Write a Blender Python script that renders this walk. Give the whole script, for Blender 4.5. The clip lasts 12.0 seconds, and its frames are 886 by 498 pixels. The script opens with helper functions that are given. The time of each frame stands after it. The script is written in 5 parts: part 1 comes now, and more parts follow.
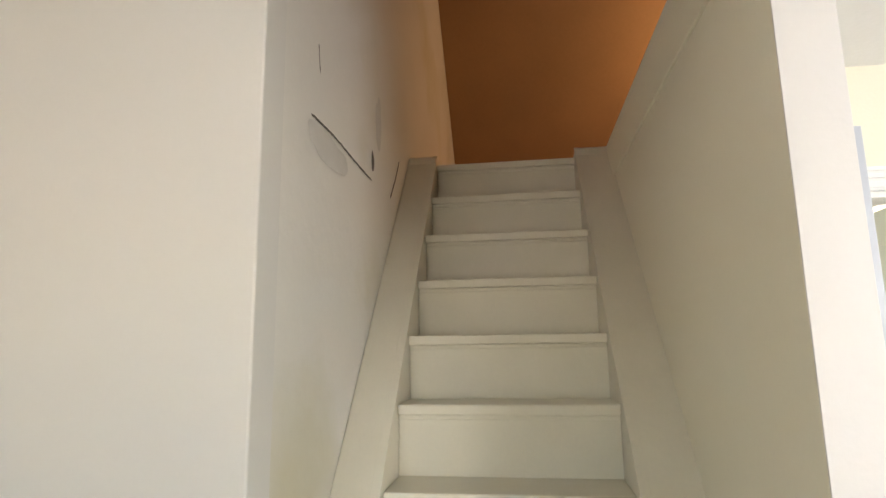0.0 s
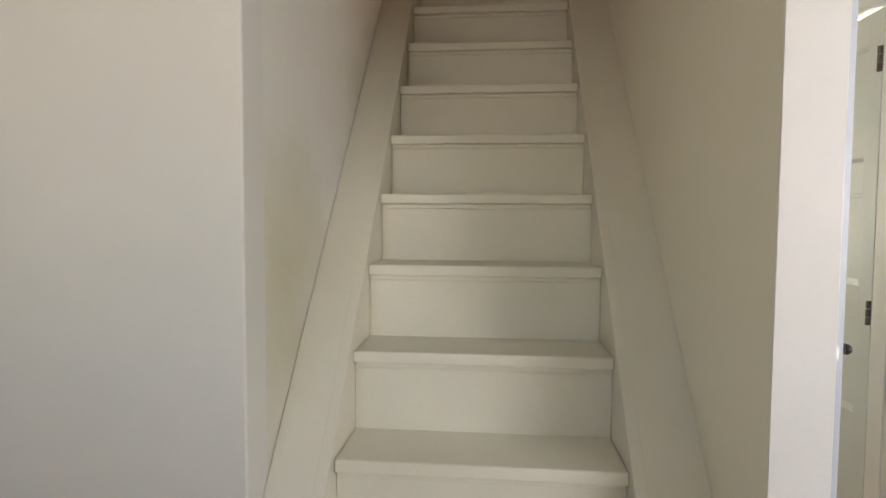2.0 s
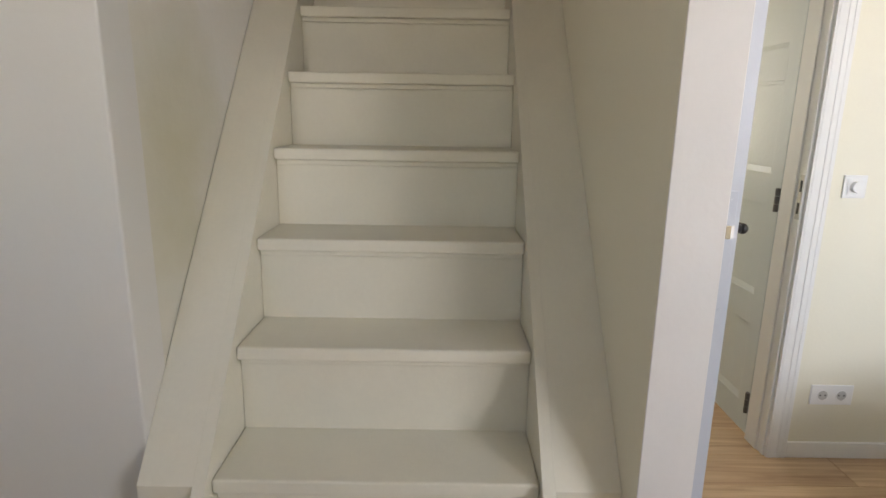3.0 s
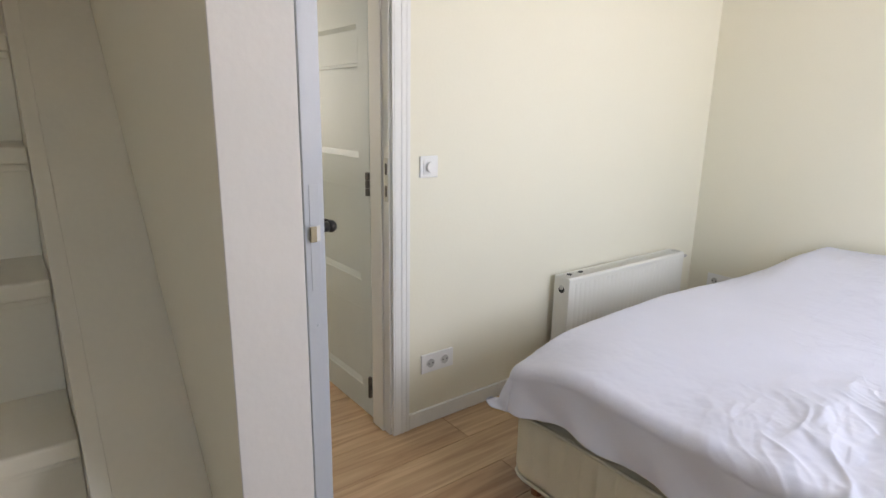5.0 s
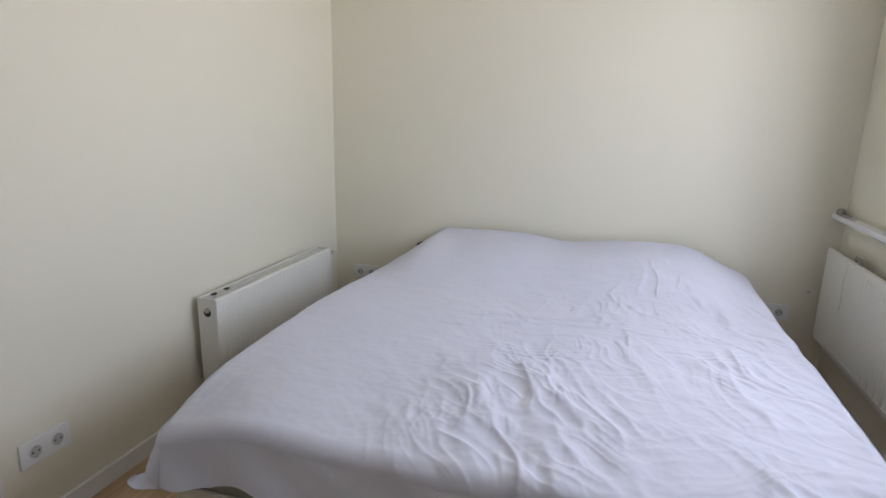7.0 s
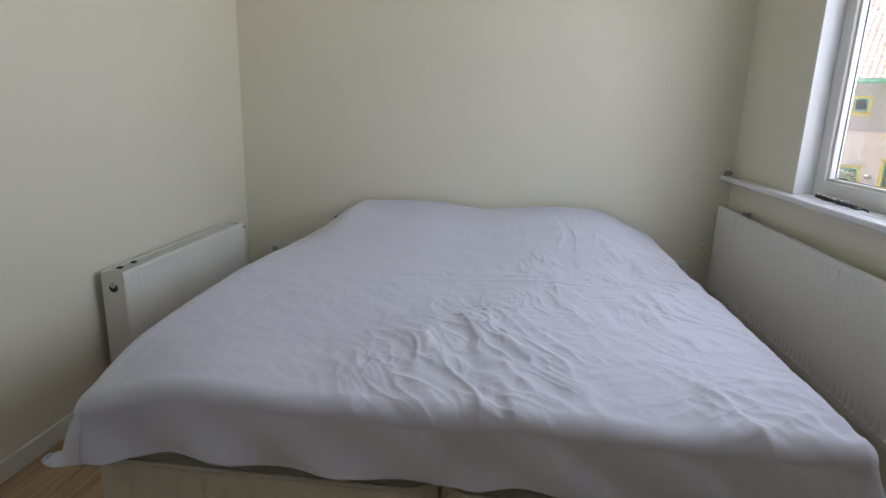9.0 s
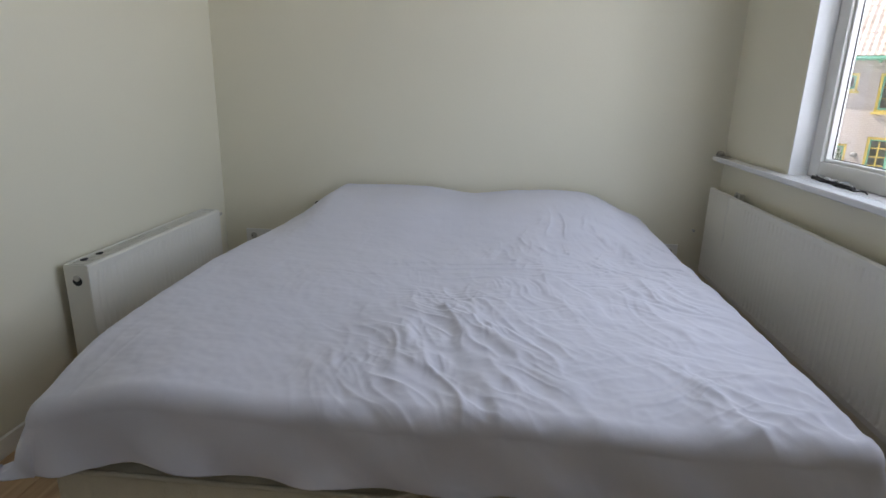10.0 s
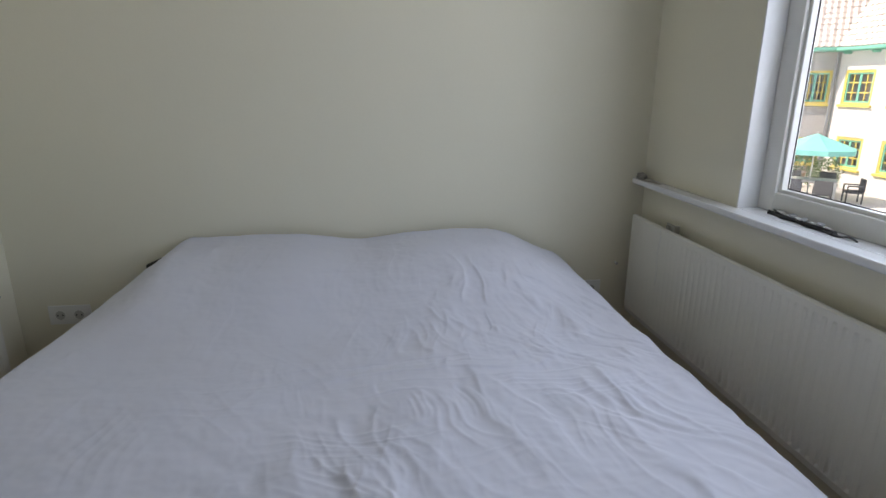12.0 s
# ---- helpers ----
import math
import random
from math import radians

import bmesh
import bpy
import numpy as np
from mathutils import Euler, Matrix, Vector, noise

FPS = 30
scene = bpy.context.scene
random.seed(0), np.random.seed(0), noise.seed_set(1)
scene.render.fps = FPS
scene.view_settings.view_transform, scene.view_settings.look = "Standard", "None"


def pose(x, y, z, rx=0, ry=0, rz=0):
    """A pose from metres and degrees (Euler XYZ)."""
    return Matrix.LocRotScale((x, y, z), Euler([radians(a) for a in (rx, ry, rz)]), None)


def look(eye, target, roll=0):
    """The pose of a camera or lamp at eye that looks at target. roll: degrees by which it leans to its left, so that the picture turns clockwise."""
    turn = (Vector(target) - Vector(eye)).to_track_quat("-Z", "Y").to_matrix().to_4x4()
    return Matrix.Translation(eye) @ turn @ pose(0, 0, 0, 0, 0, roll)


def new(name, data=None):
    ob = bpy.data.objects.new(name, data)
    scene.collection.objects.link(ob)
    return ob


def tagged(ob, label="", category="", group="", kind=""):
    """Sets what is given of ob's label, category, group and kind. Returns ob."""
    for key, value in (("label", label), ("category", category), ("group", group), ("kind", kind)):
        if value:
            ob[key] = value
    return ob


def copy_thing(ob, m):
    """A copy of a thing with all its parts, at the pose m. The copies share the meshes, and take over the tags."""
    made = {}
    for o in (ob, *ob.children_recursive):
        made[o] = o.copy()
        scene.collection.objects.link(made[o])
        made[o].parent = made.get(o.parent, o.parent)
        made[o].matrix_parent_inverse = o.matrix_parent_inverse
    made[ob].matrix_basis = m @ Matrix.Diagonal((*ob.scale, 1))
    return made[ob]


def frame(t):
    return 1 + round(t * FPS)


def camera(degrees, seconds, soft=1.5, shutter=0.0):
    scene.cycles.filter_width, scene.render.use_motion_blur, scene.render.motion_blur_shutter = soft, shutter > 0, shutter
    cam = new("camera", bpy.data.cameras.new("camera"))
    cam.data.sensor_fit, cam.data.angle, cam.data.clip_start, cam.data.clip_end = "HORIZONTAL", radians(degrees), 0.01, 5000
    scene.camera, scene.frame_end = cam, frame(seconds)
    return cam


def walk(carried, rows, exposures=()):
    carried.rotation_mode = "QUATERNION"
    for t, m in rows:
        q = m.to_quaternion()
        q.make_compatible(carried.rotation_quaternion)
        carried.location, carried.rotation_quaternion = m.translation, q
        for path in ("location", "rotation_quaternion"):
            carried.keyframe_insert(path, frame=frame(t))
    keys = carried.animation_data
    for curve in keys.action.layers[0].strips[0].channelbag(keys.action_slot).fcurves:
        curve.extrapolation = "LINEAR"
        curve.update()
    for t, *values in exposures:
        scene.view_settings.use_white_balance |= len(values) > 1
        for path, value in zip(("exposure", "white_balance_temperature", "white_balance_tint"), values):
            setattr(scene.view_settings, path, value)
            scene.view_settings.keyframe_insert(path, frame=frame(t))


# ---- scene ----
cam = camera(75.9, 12.0)
PATH = [
    (0, (2.041, -3.508, 1.617), (0.074, -3.777, 1.961), -0.8),
    (0.5, (2.033, -3.498, 1.548), (0.068, -3.751, 1.893), -0.78),
    (1, (2.058, -3.526, 1.477), (0.08, -3.766, 1.73), -0.55),
    (1.5, (2.077, -3.533, 1.4), (0.089, -3.761, 1.489), -0.42),
    (2, (2.077, -3.535, 1.340), (0.066, -3.719, 1.229), 0.3),
    (2.5, (2.056, -3.468, 1.295), (0.070, -3.617, 0.970), 0.6),
    (2.7, (2.040, -3.446, 1.288), (0.070, -3.562, 0.895), 0.6),
    (4.3, (1.841, -3.345, 1.285), (0.081, -2.526, 0.803), 1.2),
    (4.5, (1.822, -3.307, 1.276), (0.106, -2.394, 0.8), 0.9),
    (5, (1.741, -3.234, 1.276), (0.199, -2.053, 0.8), 1.0),
    (5.5, (1.686, -3.23, 1.277), (0.436, -1.741, 0.807), 0.8),
    (6, (1.665, -3.184, 1.274), (0.695, -1.499, 0.806), 0.8),
    (6.5, (1.633, -3.112, 1.284), (0.869, -1.325, 0.812), 1.1),
    (7, (1.598, -3.054, 1.283), (1.039, -1.193, 0.811), 1.2),
    (9, (1.49, -3.099, 1.15), (1.278, -1.169, 0.668), 1.7),
    (9.5, (1.483, -3.053, 1.133), (1.306, -1.133, 0.6), 1.7),
    (10, (1.501, -2.999, 1.149), (1.33, -1.082, 0.604), 1.4),
    (10.5, (1.453, -2.852, 1.178), (1.316, -0.934, 0.628), 1.3),
    (11, (1.413, -2.689, 1.202), (1.426, -0.766, 0.655), 1.2),
    (11.5, (1.472, -2.484, 1.231), (1.542, -0.565, 0.672), 0.7),
    (12, (1.432, -2.36, 1.239), (1.686, -0.455, 0.686), 0.3),
]
walk(cam, [(t, look(e, g, r)) for t, e, g, r in PATH],
     [(0, 2.58, 8000, 19), (1.5, 2.34, 7950, 20), (2.5, 2.10, 7850, 22), (4.5, 1.99, 7750, 24), (5.5, 1.70, 7550, 24), (6.5, 1.43, 7300, 25), (9, 0.80, 7300, 21), (10.5, 0.74, 7250, 20), (12, 0.53, 7200, 19)])

# ---- light ----
world = bpy.data.worlds.new("sky")
scene.world = world
world.use_nodes = True
wn = world.node_tree
sky = wn.nodes.new("ShaderNodeTexSky")
sky.sky_type, sky.sun_disc = "NISHITA", False
sky.sun_elevation, sky.sun_rotation = radians(48), radians(-68)
wn.links.new(sky.outputs[0], wn.nodes["Background"].inputs[0])
wn.nodes["Background"].inputs[1].default_value = 0.15
sun_data = bpy.data.lights.new("sun", "SUN")
sun_data.energy, sun_data.angle, sun_data.color = 5.0, radians(0.6), (1.0, 0.95, 0.86)
sun = new("sun", sun_data)
sun.matrix_world = look((-27.9, 11.1, 33), (0, 0, 0))


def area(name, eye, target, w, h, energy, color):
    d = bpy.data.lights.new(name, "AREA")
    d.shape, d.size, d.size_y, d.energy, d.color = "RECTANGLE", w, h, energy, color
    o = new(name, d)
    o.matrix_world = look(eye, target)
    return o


WIN_Y0, WIN_Y1, WIN_Z0, WIN_Z1 = -2.15, -0.65, 0.855, 2.15
area("window_daylight", (2.84, -1.38, 1.52), (0, -1.25, 1.05), 1.1, 1.15, 11.3, (0.67, 0.83, 1.0))
# Added lamp behind the walker that lifts the stair walls.
area("landing_fill", (2.84, -4.35, 1.6), (0.8, -4.2, 1.3), 0.8, 0.8, 0.6, (0.76, 0.86, 1.0))
# Added lamp at the hall's far end, to brighten the panelled door.
area("hall_fill", (-2.42, -2.55, 1.5), (-0.4, -2.3, 1.2), 0.5, 1.0, 3.0, (0.82, 0.96, 1.0))
# Unseen warm lamp, added to tint the attic boards and stairwell orange.
area("attic_fill", (-1.9, -1.75, 3.7), (-2.4, -4.0, 3.3), 0.7, 0.7, 2.2, (1.0, 0.68, 0.40))

# ---- materials ----


def material(name, color, rough=0.6, metal=0.0, vary=0.06, scale=6.0, grain=120.0, bump=0.05, bump_scale=None, stain=None, stain_amount=0.0, spec=None):
    """Principled surface with colour variation at two scales and a fine relief."""
    m = bpy.data.materials.new(name)
    m.use_nodes = True
    t = m.node_tree
    b = t.nodes["Principled BSDF"]
    b.inputs["Roughness"].default_value, b.inputs["Metallic"].default_value = rough, metal
    if spec is not None:
        b.inputs["Specular IOR Level"].default_value = spec
    co = t.nodes.new("ShaderNodeTexCoord")
    n1, n2 = t.nodes.new("ShaderNodeTexNoise"), t.nodes.new("ShaderNodeTexNoise")
    n1.inputs["Scale"].default_value, n2.inputs["Scale"].default_value = scale, grain
    n1.inputs["Detail"].default_value = 5
    for n in (n1, n2):
        t.links.new(co.outputs["Object"], n.inputs["Vector"])
    mix = t.nodes.new("ShaderNodeMath")
    mix.operation = "MULTIPLY_ADD"
    t.links.new(n2.outputs[0], mix.inputs[0])
    mix.inputs[1].default_value = 0.35
    t.links.new(n1.outputs[0], mix.inputs[2])
    ramp = t.nodes.new("ShaderNodeValToRGB")
    t.links.new(mix.outputs[0], ramp.inputs[0])
    e = ramp.color_ramp.elements
    e[0].position, e[1].position = 0.4, 0.95
    e[0].color = (*[c * (1 - vary) for c in color], 1)
    e[1].color = (*[min(1, c * (1 + vary)) for c in color], 1)
    out = ramp.outputs[0]
    if stain:
        n3 = t.nodes.new("ShaderNodeTexNoise")
        n3.inputs["Scale"].default_value, n3.inputs["Detail"].default_value = scale * 0.35, 6
        t.links.new(co.outputs["Object"], n3.inputs["Vector"])
        r3 = t.nodes.new("ShaderNodeValToRGB")
        r3.color_ramp.elements[0].position, r3.color_ramp.elements[1].position = 0.55, 0.72
        t.links.new(n3.outputs[0], r3.inputs[0])
        f = t.nodes.new("ShaderNodeMath")
        f.operation = "MULTIPLY"
        f.inputs[1].default_value = stain_amount
        t.links.new(r3.outputs[0], f.inputs[0])
        mc = t.nodes.new("ShaderNodeMix")
        mc.data_type = "RGBA"
        t.links.new(f.outputs[0], mc.inputs["Factor"])
        t.links.new(out, mc.inputs["A"])
        mc.inputs["B"].default_value = (*stain, 1)
        out = mc.outputs["Result"]
    t.links.new(out, b.inputs["Base Color"])
    if bump:
        bn = t.nodes.new("ShaderNodeBump")
        bn.inputs["Strength"].default_value, bn.inputs["Distance"].default_value = bump, 0.01
        if bump_scale:
            n4 = t.nodes.new("ShaderNodeTexNoise")
            n4.inputs["Scale"].default_value, n4.inputs["Detail"].default_value = bump_scale, 4
            t.links.new(co.outputs["Object"], n4.inputs["Vector"])
            t.links.new(n4.outputs[0], bn.inputs["Height"])
        else:
            t.links.new(mix.outputs[0], bn.inputs["Height"])
        t.links.new(bn.outputs[0], b.inputs["Normal"])
    return m


def wood(name, dark, light, along, rough=0.45, scale=1.0, per_piece=0.25):
    """Grain stretched along one axis, with a different tone for each piece."""
    m = bpy.data.materials.new(name)
    m.use_nodes = True
    t = m.node_tree
    b = t.nodes["Principled BSDF"]
    b.inputs["Roughness"].default_value = rough
    co, mp, oi = t.nodes.new("ShaderNodeTexCoord"), t.nodes.new("ShaderNodeMapping"), t.nodes.new("ShaderNodeObjectInfo")
    s = [26 * scale] * 3
    s["xyz".index(along)] = 1.6 * scale
    mp.inputs["Scale"].default_value = s
    shift = t.nodes.new("ShaderNodeVectorMath")
    shift.operation = "ADD"
    comb = t.nodes.new("ShaderNodeMath")
    comb.operation = "MULTIPLY"
    comb.inputs[1].default_value = 37.0
    t.links.new(oi.outputs["Random"], comb.inputs[0])
    t.links.new(co.outputs["Object"], mp.inputs[0])
    t.links.new(mp.outputs[0], shift.inputs[0])
    t.links.new(comb.outputs[0], shift.inputs[1])
    n = t.nodes.new("ShaderNodeTexNoise")
    n.inputs["Scale"].default_value, n.inputs["Detail"].default_value, n.inputs["Distortion"].default_value = 1.0, 8, 0.9
    t.links.new(shift.outputs[0], n.inputs["Vector"])
    n2 = t.nodes.new("ShaderNodeTexNoise")
    n2.inputs["Scale"].default_value, n2.inputs["Detail"].default_value = 2.2, 3
    t.links.new(co.outputs["Object"], n2.inputs["Vector"])
    add = t.nodes.new("ShaderNodeMath")
    add.operation = "MULTIPLY_ADD"
    t.links.new(n2.outputs[0], add.inputs[0])
    add.inputs[1].default_value = 0.3
    t.links.new(n.outputs[0], add.inputs[2])
    add2 = t.nodes.new("ShaderNodeMath")
    add2.operation = "MULTIPLY_ADD"
    t.links.new(oi.outputs["Random"], add2.inputs[0])
    add2.inputs[1].default_value = per_piece
    t.links.new(add.outputs[0], add2.inputs[2])
    r = t.nodes.new("ShaderNodeValToRGB")
    r.color_ramp.elements[0].position, r.color_ramp.elements[1].position = 0.45, 1.0
    r.color_ramp.elements[0].color, r.color_ramp.elements[1].color = (*dark, 1), (*light, 1)
    t.links.new(add2.outputs[0], r.inputs[0])
    t.links.new(r.outputs[0], b.inputs["Base Color"])
    bn = t.nodes.new("ShaderNodeBump")
    bn.inputs["Strength"].default_value, bn.inputs["Distance"].default_value = 0.15, 0.003
    t.links.new(n.outputs[0], bn.inputs["Height"])
    t.links.new(bn.outputs[0], b.inputs["Normal"])
    return m


M_WALL = material("warm_white_wall_paint", (0.81, 0.775, 0.638), 0.75, vary=0.02, scale=1.2, grain=90, bump=0.04, bump_scale=80)
M_PLASTER = material("patched_stair_plaster", (0.74, 0.725, 0.67), 0.8, vary=0.03, scale=2.5, grain=60, bump=0.25, bump_scale=22, stain=(0.58, 0.55, 0.38), stain_amount=0.8)
M_CEIL = material("white_ceiling_paint", (0.80, 0.79, 0.76), 0.85, vary=0.015, scale=2, bump=0.1, bump_scale=60)
M_STAIR = material("cream_stair_paint", (0.75, 0.715, 0.595), 0.42, vary=0.035, scale=5, grain=80, bump=0.1, bump_scale=30)
M_TRIM = material("white_gloss_paint", (0.80, 0.795, 0.76), 0.35, vary=0.015, scale=8, bump=0.05, bump_scale=40)
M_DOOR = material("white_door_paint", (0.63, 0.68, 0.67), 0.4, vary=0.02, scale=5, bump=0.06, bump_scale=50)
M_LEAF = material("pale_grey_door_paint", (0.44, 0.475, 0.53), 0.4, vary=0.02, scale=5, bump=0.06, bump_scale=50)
M_PLASTIC = material("white_plastic", (0.82, 0.82, 0.80), 0.3, vary=0.01, scale=9, bump=0.02)
# Near-black painted as the shade inside small openings; also the dark clips.
M_DARK = material("opening_shade_and_clip_black", (0.03, 0.03, 0.03), 0.6, vary=0.1)
M_BLACK = material("black_lacquered_metal", (0.02, 0.02, 0.02), 0.3, metal=0.3, vary=0.1)
M_STEEL = material("brushed_steel", (0.55, 0.54, 0.52), 0.32, metal=1.0, vary=0.06, scale=12)
M_IRON = material("dark_steel_hinge", (0.16, 0.155, 0.15), 0.4, metal=0.8, vary=0.1, scale=20)
M_BRASS = material("worn_brass", (0.27, 0.23, 0.16), 0.5, metal=1.0, vary=0.1, scale=20)
M_RAD = material("white_radiator_enamel", (0.80, 0.79, 0.73), 0.3, vary=0.015, scale=4, bump=0.03)
M_TICK = material("cream_quilted_ticking", (0.70, 0.66, 0.53), 0.85, vary=0.06, scale=7, grain=260, bump=0.25, bump_scale=240)
M_MATT = material("cream_mattress_cloth", (0.66, 0.63, 0.52), 0.9, vary=0.05, scale=7, bump=0.2, bump_scale=200)
M_SHEET = material("white_cotton_sheet", (0.70, 0.715, 0.815), 0.85, vary=0.02, scale=4, grain=300, bump=0.05, bump_scale=30)
# Lighter, cooler white than the wall: the reveal's skylight is put into it.
M_REVEAL = material("brightened_reveal_white", (0.84, 0.85, 0.86), 0.35, vary=0.02, scale=5, bump=0.04, bump_scale=60)
# Partition end: darker and greyer than M_WALL.
M_ENDTRIM = material("darker_end_white", (0.66, 0.645, 0.62), 0.55, vary=0.03, scale=3, grain=70, bump=0.05, bump_scale=60)
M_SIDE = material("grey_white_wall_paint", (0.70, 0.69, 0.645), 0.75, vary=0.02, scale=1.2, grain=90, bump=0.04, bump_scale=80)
M_LEG = wood("brown_beech", (0.16, 0.06, 0.03), (0.30, 0.13, 0.06), "z")
M_OAK = wood("light_oak_laminate", (0.27, 0.145, 0.072), (0.60, 0.41, 0.245), "y", rough=0.4)
M_ATTIC = material("brown_stained_board", (0.38, 0.225, 0.11), 0.7, vary=0.10, scale=1.6, grain=40, bump=0.06, bump_scale=18)
M_SILL = material("white_stone_sill", (0.80, 0.81, 0.83), 0.25, vary=0.02, scale=10, bump=0.02)
M_GREY = material("grey_putty_dust", (0.33, 0.31, 0.27), 0.9, vary=0.3, scale=40)
M_SEAL = material("black_rubber_seal", (0.02, 0.02, 0.022), 0.6, vary=0.1)
M_GLASS = bpy.data.materials.new("window_glass")
M_GLASS.use_nodes = True
_t = M_GLASS.node_tree
_t.nodes.clear()
_o, _g, _tr, _mx, _fr = (_t.nodes.new("ShaderNode" + k) for k in ("OutputMaterial", "BsdfGlossy", "BsdfTransparent", "MixShader", "LayerWeight"))
_fr.inputs["Blend"].default_value = 0.12
_g.inputs["Roughness"].default_value = 0.02
_t.links.new(_fr.outputs["Facing"], _mx.inputs[0])
_t.links.new(_tr.outputs[0], _mx.inputs[1])
_t.links.new(_g.outputs[0], _mx.inputs[2])
_t.links.new(_mx.outputs[0], _o.inputs[0])

# ---- building helpers ----


def box(bm, x0, x1, y0, y1, z0, z1, m=None):
    """Adds a box to a bmesh."""
    r = bmesh.ops.create_cube(bm, size=1.0)
    bmesh.ops.transform(bm, verts=r["verts"], matrix=Matrix.Translation(((x0 + x1) / 2, (y0 + y1) / 2, (z0 + z1) / 2)) @ Matrix.Diagonal((x1 - x0, y1 - y0, z1 - z0, 1)))
    if m:
        bmesh.ops.transform(bm, verts=r["verts"], matrix=m)
    return r["verts"]


def rod(bm, a, b, r, n=12, r2=None):
    """Adds a capped cylinder or cone from a to b."""
    a, b = Vector(a), Vector(b)
    q = (b - a).to_track_quat("Z", "Y").to_matrix().to_4x4()
    v = bmesh.ops.create_cone(bm, cap_ends=True, segments=n, radius1=r, radius2=r if r2 is None else r2, depth=(b - a).length)["verts"]
    bmesh.ops.transform(bm, verts=v, matrix=Matrix.Translation((a + b) / 2) @ q)
    return v


def prism(bm, pts, y0, y1):
    """A polygon in x, z drawn out along y."""
    lo = [bm.verts.new((x, y0, z)) for x, z in pts]
    hi = [bm.verts.new((x, y1, z)) for x, z in pts]
    n = len(pts)
    bm.faces.new(lo)
    bm.faces.new(hi[::-1])
    for i in range(n):
        bm.faces.new((lo[i], hi[i], hi[(i + 1) % n], lo[(i + 1) % n]))
    bmesh.ops.recalc_face_normals(bm, faces=bm.faces[:])


def part(name, bm, mat, parent=None, label="", bevel=0.0, smooth=False, seg=2):
    """Links a bmesh as one mesh object under a thing or a part."""
    if bevel:
        bmesh.ops.bevel(bm, geom=bm.edges[:], offset=bevel, segments=seg, affect="EDGES", profile=0.6, clamp_overlap=True)
    if smooth:
        for f in bm.faces:
            f.smooth = True
    me = bpy.data.meshes.new(name)
    bm.to_mesh(me)
    bm.free()
    me.materials.append(mat)
    ob = new(name, me)
    if parent:
        ob.parent = parent
    if label:
        tagged(ob, label)
    return ob


def boxpart(name, dims, mat, parent=None, label="", bevel=0.0, m=None):
    bm = bmesh.new()
    box(bm, *dims, m)
    return part(name, bm, mat, parent, label, bevel)


def empty(name, at=(0, 0, 0)):
    o = new(name)
    o.empty_display_size = 0.1
    o.location = at
    return o


def structure(ob, label, category):
    return tagged(ob, label, category, kind="structure")


# ---- shell of the rooms ----
H = 2.57
bm = bmesh.new()
box(bm, -0.12, 0.0, -2.06, 0.0, 0, H)
box(bm, -0.12, 0.0, -2.912, -2.06, 2.13, H)
structure(part("wall_west", bm, M_WALL), "warm white painted plaster wall beside the bed", "wall")
structure(boxpart("wall_north", (-0.12, 2.80, 0.0, 0.12, 0, H), M_WALL), "warm white painted wall behind the bed head", "wall")
XR = 2.645
bm = bmesh.new()
box(bm, XR, 2.77, WIN_Y1, 0.0, 0, H)
box(bm, XR, 2.77, -5.3, -4.85, 0, H)
box(bm, XR, 2.77, -4.85, -3.85, 0, 1.1)
box(bm, XR, 2.77, -4.85, -3.85, 2.1, H)
box(bm, XR, 2.77, -3.85, WIN_Y0, 0, H)
box(bm, XR, 2.77, WIN_Y0, WIN_Y1, WIN_Z1, H)
box(bm, XR, 2.77, WIN_Y0, WIN_Y1, 0, WIN_Z0 - 0.03)
structure(part("wall_east", bm, M_WALL), "white painted outer wall with a window above the radiator", "wall")
structure(boxpart("wall_south", (0.720, 2.80, -5.42, -5.3, 0, H), M_WALL), "plain white wall behind the stair landing", "wall")
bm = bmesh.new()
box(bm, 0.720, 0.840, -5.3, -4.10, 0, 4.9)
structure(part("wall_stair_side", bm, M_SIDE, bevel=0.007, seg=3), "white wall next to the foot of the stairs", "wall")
bm = bmesh.new()
box(bm, -4.6, 0.720, -4.22, -4.102, 0, 4.9)
structure(part("wall_stair_south", bm, M_PLASTER), "white stairwell wall with cracked and patched plaster", "wall")
bm = bmesh.new()
box(bm, -1.0, 0.980, -3.02, -2.908, 0, 2.64)
structure(part("wall_stair_partition", bm, M_WALL, bevel=0.003), "white partition wall between the stairs and the door", "wall")
structure(boxpart("partition_end_trim", (0.9805, 0.985, -3.02, -2.908, 0, 2.565), M_ENDTRIM, bevel=0.0015), "end of the stair partition in a darker white", "trim")
bm = bmesh.new()
box(bm, -0.12, 2.80, -2.908, 0.12, H, 2.62)
box(bm, 0.985, 2.80, -5.42, -2.908, H, 2.62)
box(bm, 0.840, 0.985, -5.42, -4.10, H, 2.62)
structure(part("ceiling", bm, M_CEIL), "plain white plastered ceiling", "ceiling")
bm = bmesh.new()
box(bm, -0.12, 2.80, -5.42, 0.12, -0.14, -0.012)
box(bm, -2.6, -0.12, -4.22, -1.94, -0.14, -0.012)
floor = structure(part("floor", bm, M_OAK), "light oak laminate plank floor", "floor")

# small hall behind the door
bm = bmesh.new()
box(bm, -2.6, -0.995, -2.10, -1.94, 0, H)
box(bm, -0.145, -0.1255, -2.10, -1.94, 0, H)
box(bm, -0.995, -0.145, -2.10, -1.94, 2.13, H)
structure(part("wall_hall_north", bm, M_WALL), "white hall wall with a panelled door", "wall")
bm = bmesh.new()
box(bm, -2.6, -2.48, -2.89, -2.06, 0, 0.9)
box(bm, -2.6, -2.48, -2.89, -2.06, 2.1, H)
